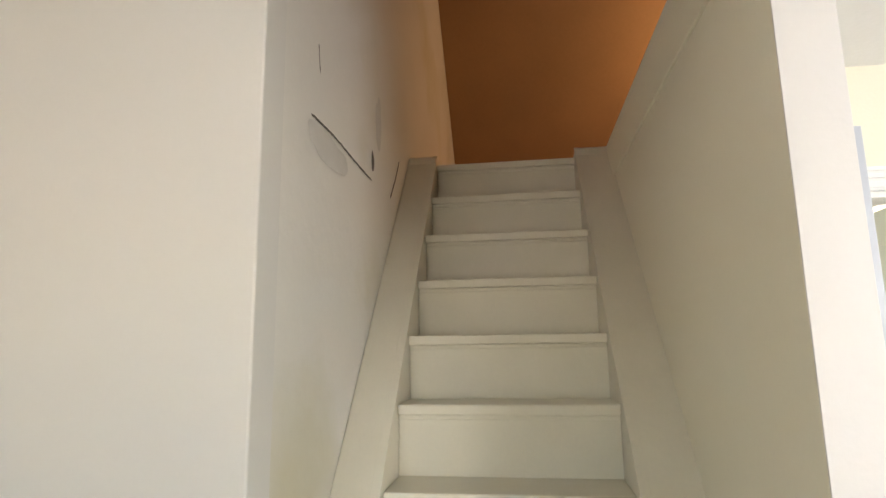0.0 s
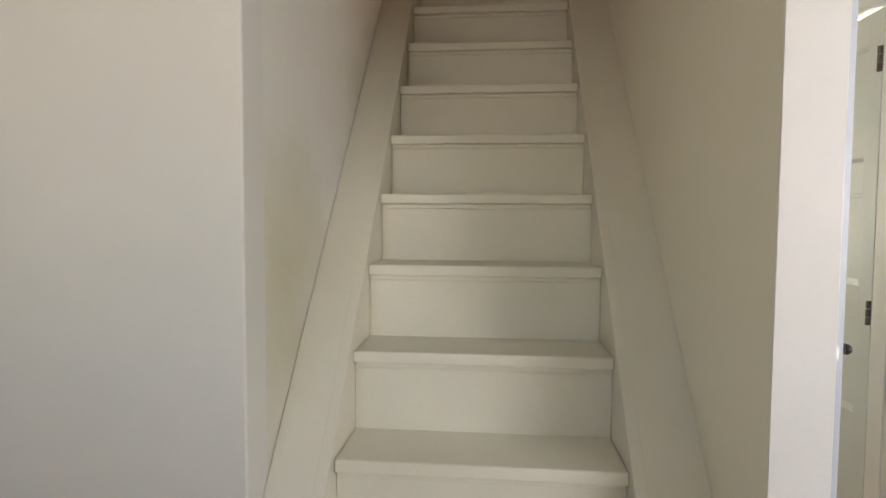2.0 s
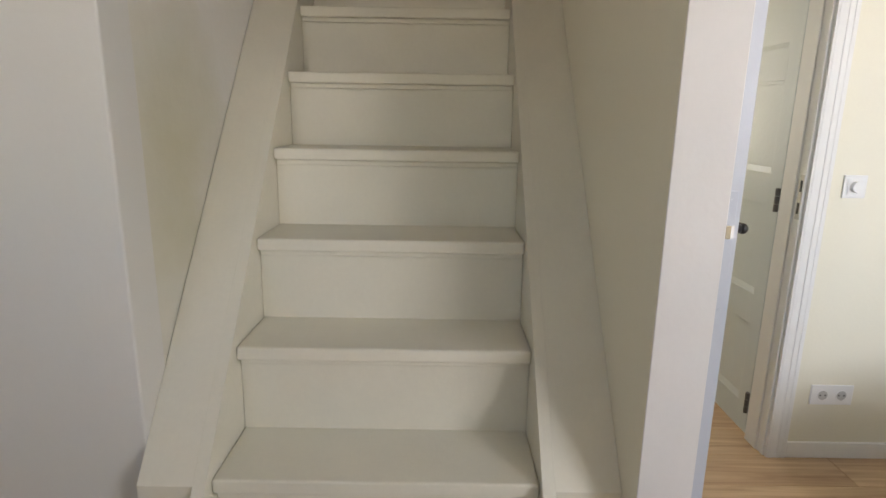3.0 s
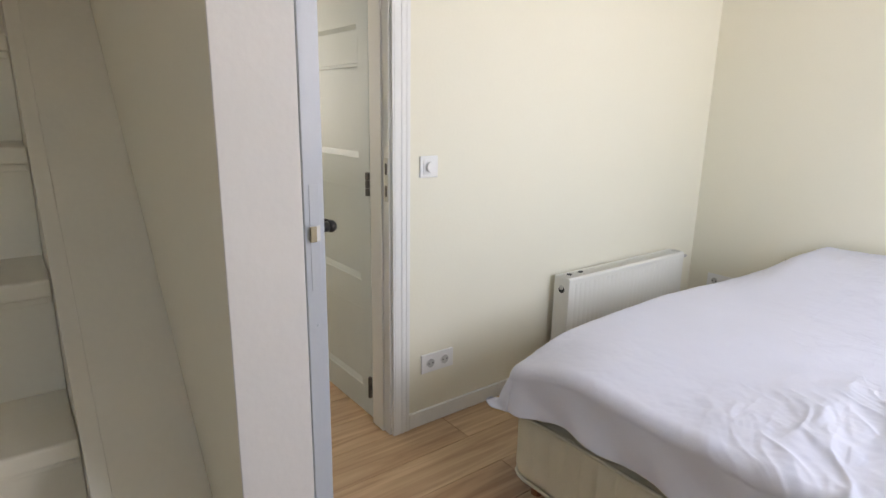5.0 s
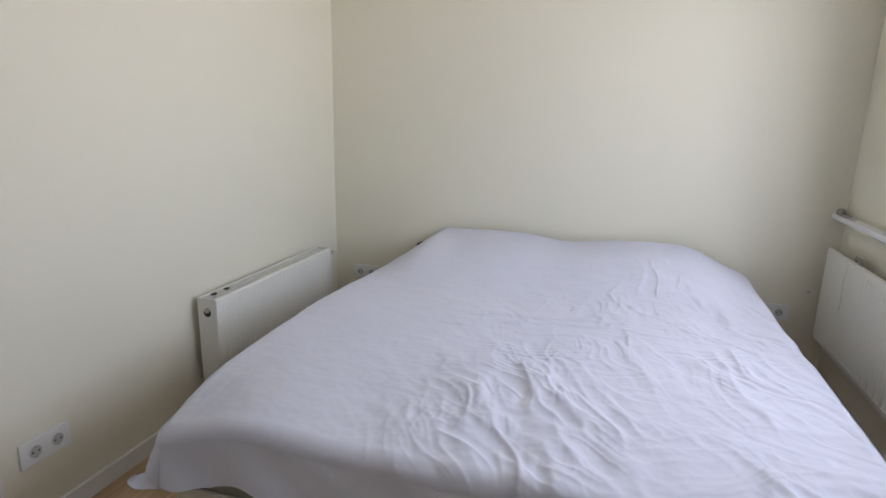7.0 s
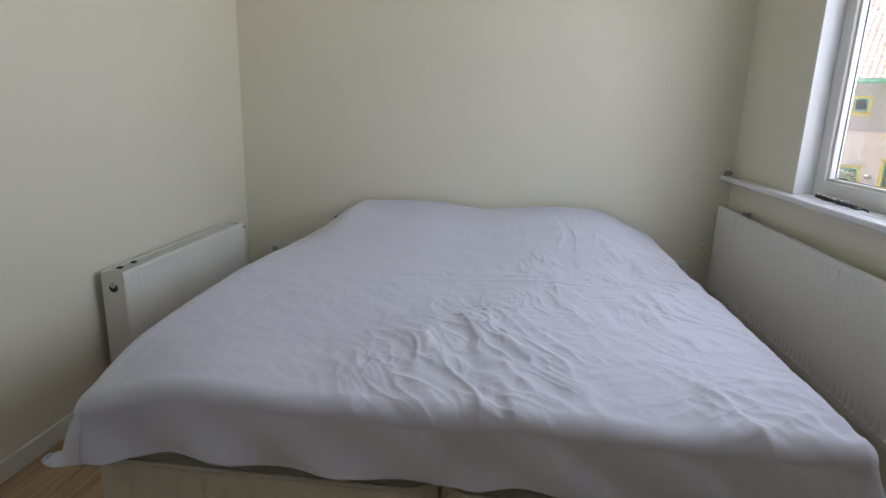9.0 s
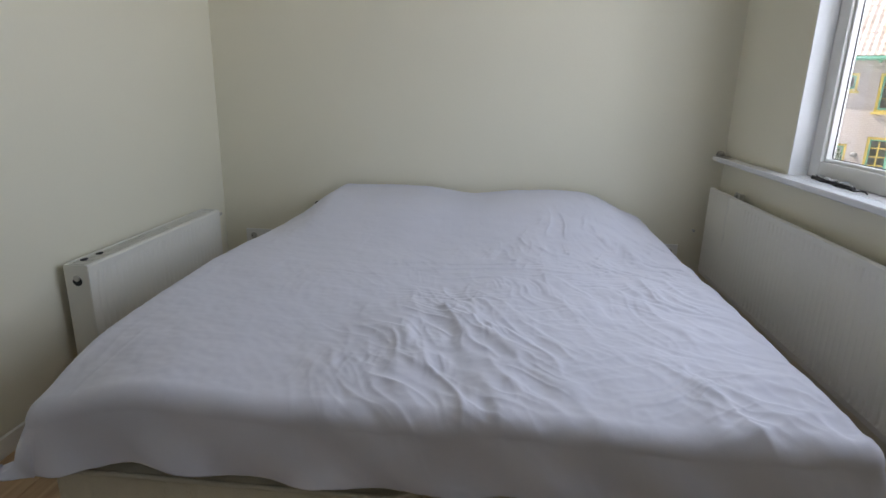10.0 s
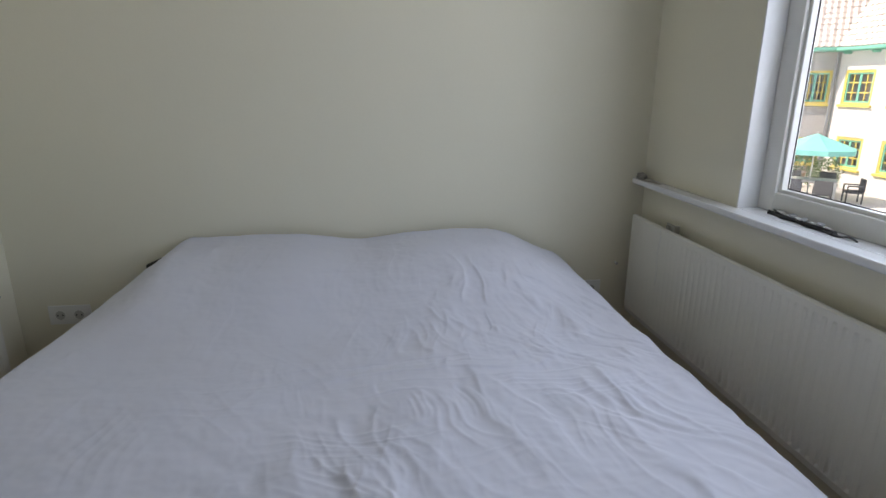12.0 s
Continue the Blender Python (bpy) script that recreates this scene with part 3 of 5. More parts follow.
def sheet():
    top, r, n = 0.515, 0.042, 620
    x0, x1, y0 = 0.500 + r, 2.268 - r, BY0 - 0.02 + r
    u, v = np.meshgrid(np.linspace(x0 - 0.27, x1 + 0.25, n), np.linspace(y0 - 0.20, -0.038, n))
    dx = np.maximum(np.maximum(x0 - u, u - x1), 0.0)
    sx = np.where(u < x0, -1.0, 1.0)
    dy = np.maximum(0.0, y0 - v)
    d = np.hypot(dx, dy)
    full = np.maximum(d, 1e-9)
    # the hem hangs shorter round the corners
    d = np.where(d > 0.19, 0.19 + 0.07 * (1 - np.exp(-(d - 0.19) / 0.07)), d)
    pillow = ramp01(v, -0.85, -0.28) * ramp01(u, 0.50, 0.74) * (1 - ramp01(u, 1.92, 2.32))
    dip = 1 - 0.22 * np.exp(-((u - 1.36) / 0.17) ** 2)
    z = top + 0.03 * (1 - ramp01(u, 0.6, 1.3)) * (1 - ramp01(v, -0.9, -0.35)) + 0.135 * pillow * dip + folds(u, v)
    z -= 0.08 * blob(u, v, 0.48, -2.05, 0.20, 0.24)
    nx, ny = sx * dx / full, -dy / full
    arc = r * math.pi / 2
    e = np.maximum(d - arc, 0.0)
    corner = np.minimum(dx, dy) / full
    wave = 0.012 * np.sin((u + v) * 23) + 0.012 * ripple(u * 6, v * 6, 18)
    bend = np.minimum(d, arc) / r
    out = r * np.sin(bend) + e * (0.14 + 0.20 * corner + 0.05 * (u < x0) * ramp01(-v, 1.2, 1.8)) + wave * np.minimum(1, e * 8)
    drop = r * (1 - np.cos(bend)) + e * (0.92 - 0.25 * corner)
    px = np.clip(u, x0, x1) + nx * out
    py = np.minimum(np.maximum(v, y0) + ny * out, -0.036)
    verts = np.stack((px, py, z - drop), axis=-1).reshape(-1, 3)
    idx = np.arange(n * n).reshape(n, n)
    faces = np.stack((idx[:-1, :-1], idx[:-1, 1:], idx[1:, 1:], idx[1:, :-1]), axis=-1).reshape(-1, 4)
    me = bpy.data.meshes.new("bed_sheet")
    me.from_pydata(verts.tolist(), [], faces.tolist())
    me.materials.append(M_SHEET)
    me.shade_smooth()
    ob = new("bed_sheet", me)
    mod = ob.modifiers.new("thickness", "SOLIDIFY")
    mod.thickness, mod.offset = 0.004, -1
    return tagged(ob, "crumpled white cotton sheet draped over the bed", "bed sheet")


sheet()
M_HEAD = material("dark_grey_upholstery", (0.10, 0.095, 0.08), 0.9, vary=0.15, scale=12, grain=200, bump=0.2, bump_scale=200)
bm = bmesh.new()
prism(bm, [(0.53, 0.08), (0.53, 0.535), (0.60, 0.565), (0.685, 0.614), (1.86, 0.610), (1.98, 0.56), (2.05, 0.45), (2.05, 0.08)], -0.034, -0.0145)
tagged(part("headboard", bm, M_HEAD, bevel=0.004), "low dark grey headboard mostly hidden by the sheet", "headboard")
hb = bpy.data.objects["headboard"]
for px in (0.62, 1.96):
    bm = bmesh.new()
    box(bm, px - 0.03, px + 0.03, -0.034, -0.0145, 0.0, 0.0795)
    part("foot", bm, M_HEAD, hb)
for px in (1.02, 1.68):
    bm = bmesh.new()
    bmesh.ops.create_cube(bm, size=1.0)
    bmesh.ops.subdivide_edges(bm, edges=bm.edges[:], cuts=8, use_grid_fill=True)
    for v in bm.verts:
        x, y, z = v.co * 2
        k = (1 - abs(x) ** 4) * (1 - abs(y) ** 4)
        v.co = (px + x * 0.28, -0.27 + y * 0.17, 0.545 + z * (0.008 + 0.035 * max(0, k) ** 0.5))
    tagged(part("pillow", bm, M_SHEET, smooth=True), "white pillow hidden under the sheet at the bed head", "pillow", "pillows")

# ---- radiators ----


def radiator(name, length, height, depth, label, convector, plain=0.0):
    """Panel radiator: x along its length, y out from the wall to the front, z from its foot."""
    thing = empty(name)
    tagged(thing, label, "radiator")
    # profiled front sheet
    bm = bmesh.new()
    pitch, cols = 0.0333, []
    x, stops = 0.0, []
    n = int(round((length - 0.05) / pitch))
    prof = [(0.0, 0.0), (0.22, -0.0002), (0.38, -0.0017), (0.50, -0.0021), (0.62, -0.0017), (0.78, -0.0002)]
    xs = [(0.0, 0.0), (0.024, 0.0)]
    for i in range(n):
        for f, dep in prof:
            xx = 0.025 + (i + f) * (length - 0.05) / n
            xs.append((xx, dep * (0.25 if xx < plain else 1.0)))
    xs += [(length - 0.024, 0.0), (length, 0.0)]
    zs = [0.0, 0.024, 0.034, 0.056, 0.078, height - 0.078, height - 0.056, height - 0.034, height - 0.024, height - 0.006, height]
    grid = []
    for z in zs:
        near = min(z, height - z)
        inner = 0.0 if near < 0.03 else ((2.6 if z < 0.1 else 1.5) if near < 0.06 else 1.0)
        y = depth - (0.006 if z in (0.0, height) else 0.0)
        grid.append([bm.verts.new((xx, y + dd * inner, z)) for xx, dd in xs])
    for a, b in zip(grid, grid[1:]):
        for i in range(len(xs) - 1):
            bm.faces.new((a[i], a[i + 1], b[i + 1], b[i]))
    fp = part("front_panel", bm, M_RAD, thing)
    mod = fp.modifiers.new("sheet", "SOLIDIFY")
    mod.thickness, mod.offset = 0.002, 1
    bmesh_back = bmesh.new()
    box(bmesh_back, 0.004, length - 0.004, 0.004, 0.014, 0.006, height - 0.006)
    part("back_panel", bmesh_back, M_RAD, thing, bevel=0.003)
    for x0 in (-0.001, length - 0.0025):
        boxpart("side_panel", (x0, x0 + 0.0035, 0.004, depth - 0.003, 0.0, height), M_RAD, thing, bevel=0.001)
    # convector fins and top grille
    bm = bmesh.new()
    for i in range(int(length / 0.022)):
        box(bm, 0.02 + i * 0.022, 0.0215 + i * 0.022, 0.016, depth - 0.012, 0.03, height - 0.03)
    part("convector_fins", bm, M_RAD, thing)
    if convector:
        g = empty("top_grille")
        g.parent = thing
        boxpart("grille_rim", (0.003, length - 0.003, depth - 0.016, depth - 0.004, height - 0.004, height + 0.001), M_RAD, g, bevel=0.001)
        boxpart("grille_rim", (0.003, length - 0.003, 0.004, 0.016, height - 0.004, height + 0.001), M_RAD, g, bevel=0.001)
        for i in range(int((length - 0.03) / 0.016)):
            boxpart("grille_bar", (0.015 + i * 0.016, 0.0215 + i * 0.016, 0.016, depth - 0.016, height - 0.004, height), M_RAD, g)
    else:
        boxpart("top_rim", (0.003, length - 0.003, 0.012, depth - 0.006, height - 0.004, height - 0.001), M_RAD, thing)
    return thing


def wall_bolts(thing, length, height, depth):
    for x in (0.14, length - 0.14):
        for z in (0.08, height - 0.10):
            bm = bmesh.new()
            box(bm, x - 0.015, x + 0.015, -0.028, 0.006, z, z + 0.05)
            part("wall_bracket", bm, M_STEEL, thing, bevel=0.002)


# beside the bed; its near end has the plugged connection
rad_a = radiator("radiator", 0.955, 0.375, 0.095, "white panel radiator on the wall beside the bed", True)
rad_a.matrix_world = pose(0.028, -1.262, 0.158) @ Matrix(((0, 1, 0, 0), (1, 0, 0, 0), (0, 0, 1, 0), (0, 0, 0, 1)))
wall_bolts(rad_a, 0.955, 0.375, 0.095)
for z, name in ((0.325, "plug"),):
    bm = bmesh.new()
    rod(bm, (-0.007, 0.05, z + 0.003), (-0.0005, 0.05, z + 0.003), 0.011, 20)
    rod(bm, (-0.010, 0.05, z + 0.003), (-0.006, 0.05, z + 0.003), 0.007, 6)
    part(name, bm, M_STEEL, rad_a, "steel end plug", bevel=0.001)
    # black disc laid on as the shade of the plug opening
    bm = bmesh.new()
    rod(bm, (-0.003, 0.05, z - 0.008), (-0.0012, 0.05, z - 0.008), 0.017, 20)
    part("plug_opening_shade", bm, M_DARK, rad_a)
bm = bmesh.new()
rod(bm, (0.955, 0.080, 0.345), (0.995, 0.080, 0.345), 0.009, 16)
rod(bm, (0.995, 0.080, 0.345), (1.004, 0.080, 0.345), 0.0065, 6)
part("air_valve", bm, M_STEEL, rad_a, "small steel air valve", bevel=0.001)
for x in (0.05, 0.13):
    bm = bmesh.new()
    box(bm, x, x + 0.022, 0.03, 0.045, 0.372, 0.380)
    part("bracket_clip", bm, M_DARK, rad_a, bevel=0.001)

# below the window
RB_L, RB_H, RB_D = 1.9, 0.45, 0.027
rad_b = radiator("radiator", RB_L, RB_H, RB_D, "long white panel radiator on the wall below the window", False, 0.42)
rad_b.matrix_world = pose(2.605, -0.055, 0.252) @ Matrix(((0, -1, 0, 0), (-1, 0, 0, 0), (0, 0, 1, 0), (0, 0, 0, 1)))
bm = bmesh.new()
box(bm, 0.24, 0.32, -0.006, 0.000, RB_H - 0.03, RB_H + 0.018)
box(bm, 0.315, 0.33, -0.006, 0.016, RB_H - 0.03, RB_H + 0.022)
part("hanging_bracket", bm, M_STEEL, rad_b, "grey steel hanging bracket", bevel=0.002)
bm = bmesh.new()
box(bm, 0.255, 0.272, 0.002, 0.010, RB_H - 0.004, RB_H + 0.011)
part("bracket_clip", bm, M_STEEL, rad_b, bevel=0.001)
for x in (0.9, 1.6):
    bm = bmesh.new()
    box(bm, x, x + 0.03, -0.039, 0.006, 0.1, 0.4)
    part("wall_bracket", bm, M_STEEL, rad_b)

# ---- window ----
win = empty("window_1", (2.76, (WIN_Y0 + WIN_Y1) / 2, WIN_Z0))
structure(win, "white painted window with a fixed pane above the radiator", "window")
FX0, FX1 = 2.715, 2.766
FWID, FBOT = 0.075, 0.062


def frame_bar(y0, y1, z0, z1, name="window_frame"):
    bm = bmesh.new()
    box(bm, FX0, FX1, y0, y1, z0, z1)
    return at_thing(win, part(name, bm, M_TRIM, bevel=0.004))


frame_bar(WIN_Y1 - FWID, WIN_Y1 - 0.001, WIN_Z0, WIN_Z1 - 0.001)
frame_bar(WIN_Y0 + 0.001, WIN_Y0 + FWID, WIN_Z0, WIN_Z1 - 0.001)
frame_bar(WIN_Y0 + FWID, WIN_Y1 - FWID, WIN_Z0, WIN_Z0 + FBOT)
frame_bar(WIN_Y0 + FWID, WIN_Y1 - FWID, WIN_Z1 - 0.08, WIN_Z1 - 0.001)
# glazing beads
gy0, gy1, gz0, gz1 = WIN_Y0 + FWID, WIN_Y1 - FWID, WIN_Z0 + FBOT, WIN_Z1 - 0.08
for y0, y1, z0, z1 in ((gy1 - 0.012, gy1, gz0, gz1), (gy0, gy0 + 0.012, gz0, gz1), (gy0 + 0.012, gy1 - 0.012, gz0, gz0 + 0.012), (gy0 + 0.012, gy1 - 0.012, gz1 - 0.012, gz1)):
    bm = bmesh.new()
    box(bm, FX0 + 0.012, FX0 + 0.0338, y0, y1, z0, z1)
    at_thing(win, part("glazing_bead", bm, M_TRIM, bevel=0.003))
    bm = bmesh.new()
    box(bm, FX0 + 0.0340, FX0 + 0.036, y0 - (0.0018 if y0 > gy1 - 0.02 else 0), y1, z0, z1 + (0.0018 if z1 < gz0 + 0.02 else 0))
    at_thing(win, part("glazing_seal", bm, M_SEAL, label="thin black rubber glazing seal"))
bm = bmesh.new()
box(bm, FX0 + 0.038, FX0 + 0.042, gy0, gy1, gz0, gz1)
pane = at_thing(win, part("pane", bm, M_GLASS))
pane.visible_shadow = False
# sill: a deep board that runs on to the head wall
bm = bmesh.new()
prism(bm, [(2.585, WIN_Z0 - 0.024), (XR - 0.0005, WIN_Z0 - 0.024), (XR - 0.0005, WIN_Z0 - 0.0005), (2.585, WIN_Z0 - 0.0005)], -3.2, -0.002)
structure(part("sill_nosing", bm, M_SILL, bevel=0.006, seg=3), "white window sill ledge over the radiator", "window sill")
bm = bmesh.new()
box(bm, XR, 2.775, WIN_Y0, WIN_Y1, WIN_Z0 - 0.0295, WIN_Z0 - 0.0006)
structure(part("window_sill", bm, M_SILL), "white window sill inside the reveal", "window sill")
# white boards added along the reveal to brighten it
for yy in (WIN_Y0 + 0.0005, WIN_Y1 - 0.0065):
    structure(boxpart("reveal_trim", (XR - 0.002, FX0 - 0.0005, yy, yy + 0.006, WIN_Z0, WIN_Z1 - 0.0065), M_REVEAL), "white painted lining added to brighten the window reveal", "trim")
structure(boxpart("reveal_trim", (XR - 0.002, FX0 - 0.0005, WIN_Y0 + 0.0005, WIN_Y1 - 0.0005, WIN_Z1 - 0.006, WIN_Z1 - 0.0005), M_REVEAL), "white painted lining added to brighten the window head", "trim")
# unseen window behind the walker, added for the landing's fill light
lw = empty("window_3", (2.76, -4.35, 1.1))
structure(lw, "unseen white window added to light the landing", "window")
for y0, y1, z0, z1 in ((-4.85, -4.78, 1.1, 2.1), (-3.92, -3.85, 1.1, 2.1), (-4.78, -3.92, 1.1, 1.17), (-4.78, -3.92, 2.03, 2.1)):
    at_thing(lw, boxpart("window_frame", (2.73, 2.80, y0, y1, z0, z1), M_TRIM, bevel=0.003))
p3 = at_thing(lw, boxpart("pane", (2.76, 2.764, -4.78, -3.92, 1.17, 2.03), M_GLASS))
p3.visible_shadow = False
# unseen hall window, added as an opening for the fill lamp
hw = empty("window_2", (-2.54, -2.48, 0.9))
structure(hw, "unseen small white window added to light the hall", "window")
for y0, y1, z0, z1 in ((-2.80, -2.75, 0.9, 2.1), (-2.21, -2.16, 0.9, 2.1), (-2.75, -2.21, 0.9, 0.95), (-2.75, -2.21, 2.05, 2.1)):
    at_thing(hw, boxpart("window_frame", (-2.57, -2.51, y0, y1, z0, z1), M_TRIM, bevel=0.003))
p2 = at_thing(hw, boxpart("pane", (-2.545, -2.541, -2.75, -2.21, 0.95, 2.05), M_GLASS))
p2.visible_shadow = False

# black strip of torn rubber and metal on the sill
strip = empty("draught_strip", (2.69, -0.9, WIN_Z0))
tagged(strip, "torn black draught strip lying on the window sill", "draught strip")
sx0, sy0, sx1, sy1 = 2.690, -0.752, 2.674, -1.10
bm = bmesh.new()
N = 46
prev = None
for i in range(N + 1):
    f = i / N
    x, y = sx0 + (sx1 - sx0) * f + 0.004 * math.sin(f * 21), sy0 + (sy1 - sy0) * f
    w = (0.010 if f < 0.7 else 0.010 - 0.027 * (f - 0.7)) * (1 + 0.25 * noise.noise((f * 20, 1, 1)))
    h = (0.016 if f < 0.12 else 0.010) * (1 + 0.4 * noise.noise((f * 26, 3, 1))) * (1 if f < 0.8 else 0.45)
    lift = 0.0 if f < 0.85 else 0.004 * math.sin((f - 0.85) / 0.15 * math.pi)
    ring = [bm.verts.new((x + a * w, y, WIN_Z0 + lift + b * h)) for a, b in ((-1, 0), (1, 0), (1, 0.7), (0.4, 1), (-0.5, 0.9), (-1, 0.5))]
    if prev:
        for k in range(6):
            bm.faces.new((prev[k], prev[(k + 1) % 6], ring[(k + 1) % 6], ring[k]))
    else:
        bm.faces.new(ring[::-1])
    prev = ring
bm.faces.new(prev)
bmesh.ops.recalc_face_normals(bm, faces=bm.faces[:])
at_thing(strip, part("rubber_body", bm, M_SEAL))
for i in range(9):
    f = 0.03 + i * 0.085 + 0.02 * math.sin(i * 2.3)
    x, y = sx0 + (sx1 - sx0) * f, sy0 + (sy1 - sy0) * f
    bm = bmesh.new()
    box(bm, -0.007, 0.007, -0.008 - 0.004 * (i % 3), 0.008, 0.0, 0.003, pose(x - 0.003 + 0.004 * (i % 2), y, WIN_Z0 + 0.0125 + 0.003 * (i % 2), 8, 12 * (-1) ** i, 25 * math.sin(i)))
    at_thing(strip, part("metal_scrap", bm, M_STEEL if i % 2 else M_TRIM, label="scrap of bare metal and paint"))
# grey wad and keys-like metal plate at the end of the sill
bm = bmesh.new()
bmesh.ops.create_icosphere(bm, subdivisions=3, radius=1.0)
for v in bm.verts:
    k = 1 + 0.35 * noise.noise(v.co * 2.1)
    v.co = (2.607 + v.co.x * 0.017 * k, -0.045 + v.co.y * 0.032 * k, WIN_Z0 + 0.0115 + max(-0.0118, v.co.z * 0.016 * k))
tagged(part("putty_lump", bm, M_GREY, smooth=True), "grey dusty lump of putty on the sill end", "putty")
tool = empty("metal_bracket", (2.607, -0.13, WIN_Z0))
tagged(tool, "small flat grey metal bracket lying on the sill", "bracket")
bm = bmesh.new()
box(bm, -0.009, 0.009, -0.06, 0.06, 0, 0.003, pose(2.607, -0.135, WIN_Z0, 0, 0, 6))
at_thing(tool, part("bracket_plate", bm, M_GREY, bevel=0.001))
bm = bmesh.new()
box(bm, -0.006, 0.006, -0.02, 0.02, 0.003, 0.009, pose(2.607, -0.12, WIN_Z0, 0, 0, 20))
at_thing(tool, part("bracket_clamp", bm, M_STEEL, bevel=0.001))

# ---- outside: courtyard, house across, garden furniture ----
GZ = -2.8
U, NN = Vector((0.788, -0.616, 0)), Vector((0.616, 0.788, 0))
FC = Vector((19.54, 20.81, GZ))
HOUSE = Matrix.Translation(FC) @ pose(0, 0, 0, 0, 0, -38)


def brick_material(name, a, b, mortar):
    m = bpy.data.materials.new(name)
    m.use_nodes = True
    t = m.node_tree
    p = t.nodes["Principled BSDF"]
    p.inputs["Roughness"].default_value = 0.9
    co, mp, br = t.nodes.new("ShaderNodeTexCoord"), t.nodes.new("ShaderNodeMapping"), t.nodes.new("ShaderNodeTexBrick")
    mp.inputs["Rotation"].default_value = (radians(90), 0, 0)
    t.links.new(co.outputs["Object"], mp.inputs[0])
    t.links.new(mp.outputs[0], br.inputs["Vector"])
    br.inputs["Scale"].default_value = 1.0
    br.inputs["Brick Width"].default_value, br.inputs["Row Height"].default_value, br.inputs["Mortar Size"].default_value = 0.22, 0.075, 0.012
    br.inputs["Color1"].default_value, br.inputs["Color2"].default_value, br.inputs["Mortar"].default_value = (*a, 1), (*b, 1), (*mortar, 1)
    br.inputs["Bias"].default_value = -0.1
    t.links.new(br.outputs[0], p.inputs["Base Color"])
    bn = t.nodes.new("ShaderNodeBump")
    bn.inputs["Strength"].default_value, bn.inputs["Distance"].default_value, bn.invert = 0.6, 0.01, True
    t.links.new(br.outputs[1], bn.inputs["Height"])
    t.links.new(bn.outputs[0], p.inputs["Normal"])
    return m


M_BRICK = brick_material("grey_brown_brick", (0.45, 0.42, 0.40), (0.37, 0.34, 0.32), (0.62, 0.60, 0.57))
# Lit copy of M_BRICK, with the sun's glare put into the colour.
M_SUNBRICK = brick_material("painted_sun_brick", (0.76, 0.74, 0.70), (0.70, 0.68, 0.64), (0.78, 0.76, 0.73))
M_TILE = material("pale_clay_roof_tile", (0.70, 0.63, 0.57), 0.8, vary=0.2, scale=3, grain=30)
M_YEL = material("yellow_window_paint", (0.70, 0.56, 0.13), 0.5, vary=0.05)
M_TURQ = material("turquoise_paint", (0.16, 0.50, 0.38), 0.5, vary=0.05)
M_PARASOL = material("turquoise_canvas", (0.22, 0.64, 0.57), 0.9, vary=0.06, scale=3, bump=0.1)
M_PAVE = material("pale_paving", (0.62, 0.60, 0.57), 0.9, vary=0.15, scale=1.5, grain=20, bump=0.3)
M_WICKER = material("dark_grey_wicker", (0.09, 0.09, 0.095), 0.7, vary=0.25, scale=30)
M_TABLE = material("pale_grey_table_top", (0.45, 0.45, 0.44), 0.5, vary=0.08)
M_GREENLEAF = material("green_foliage", (0.07, 0.14, 0.035), 0.6, vary=0.5, scale=5)
M_FLOWER = material("white_blossom", (0.78, 0.80, 0.70), 0.7, vary=0.1, scale=8)
M_RED = material("red_canvas", (0.45, 0.03, 0.05), 0.8, vary=0.1)
M_WHITEC = material("white_canvas", (0.75, 0.75, 0.73), 0.8, vary=0.05)
# Room wall behind the panes, paled to stand for their reflections.
M_PANEBACK = material("paled_for_pane_reflection", (0.62, 0.64, 0.58), 0.9, vary=0.2, scale=1.5)
M_ZINC = material("zinc_downpipe", (0.33, 0.34, 0.35), 0.5, metal=0.6, vary=0.1)

structure(boxpart("house_base", (-4.66, 2.80, -5.42, 0.12, GZ, -0.145), M_BRICK), "brick ground floor of the house under the bedroom", "house base")
bm = bmesh.new()
bmesh.ops.create_grid(bm, x_segments=2, y_segments=2, size=600)
g = part("ground", bm, M_PAVE)
g.location = (0, 0, GZ)
structure(g, "pale paved courtyard ground reaching into the distance", "ground")


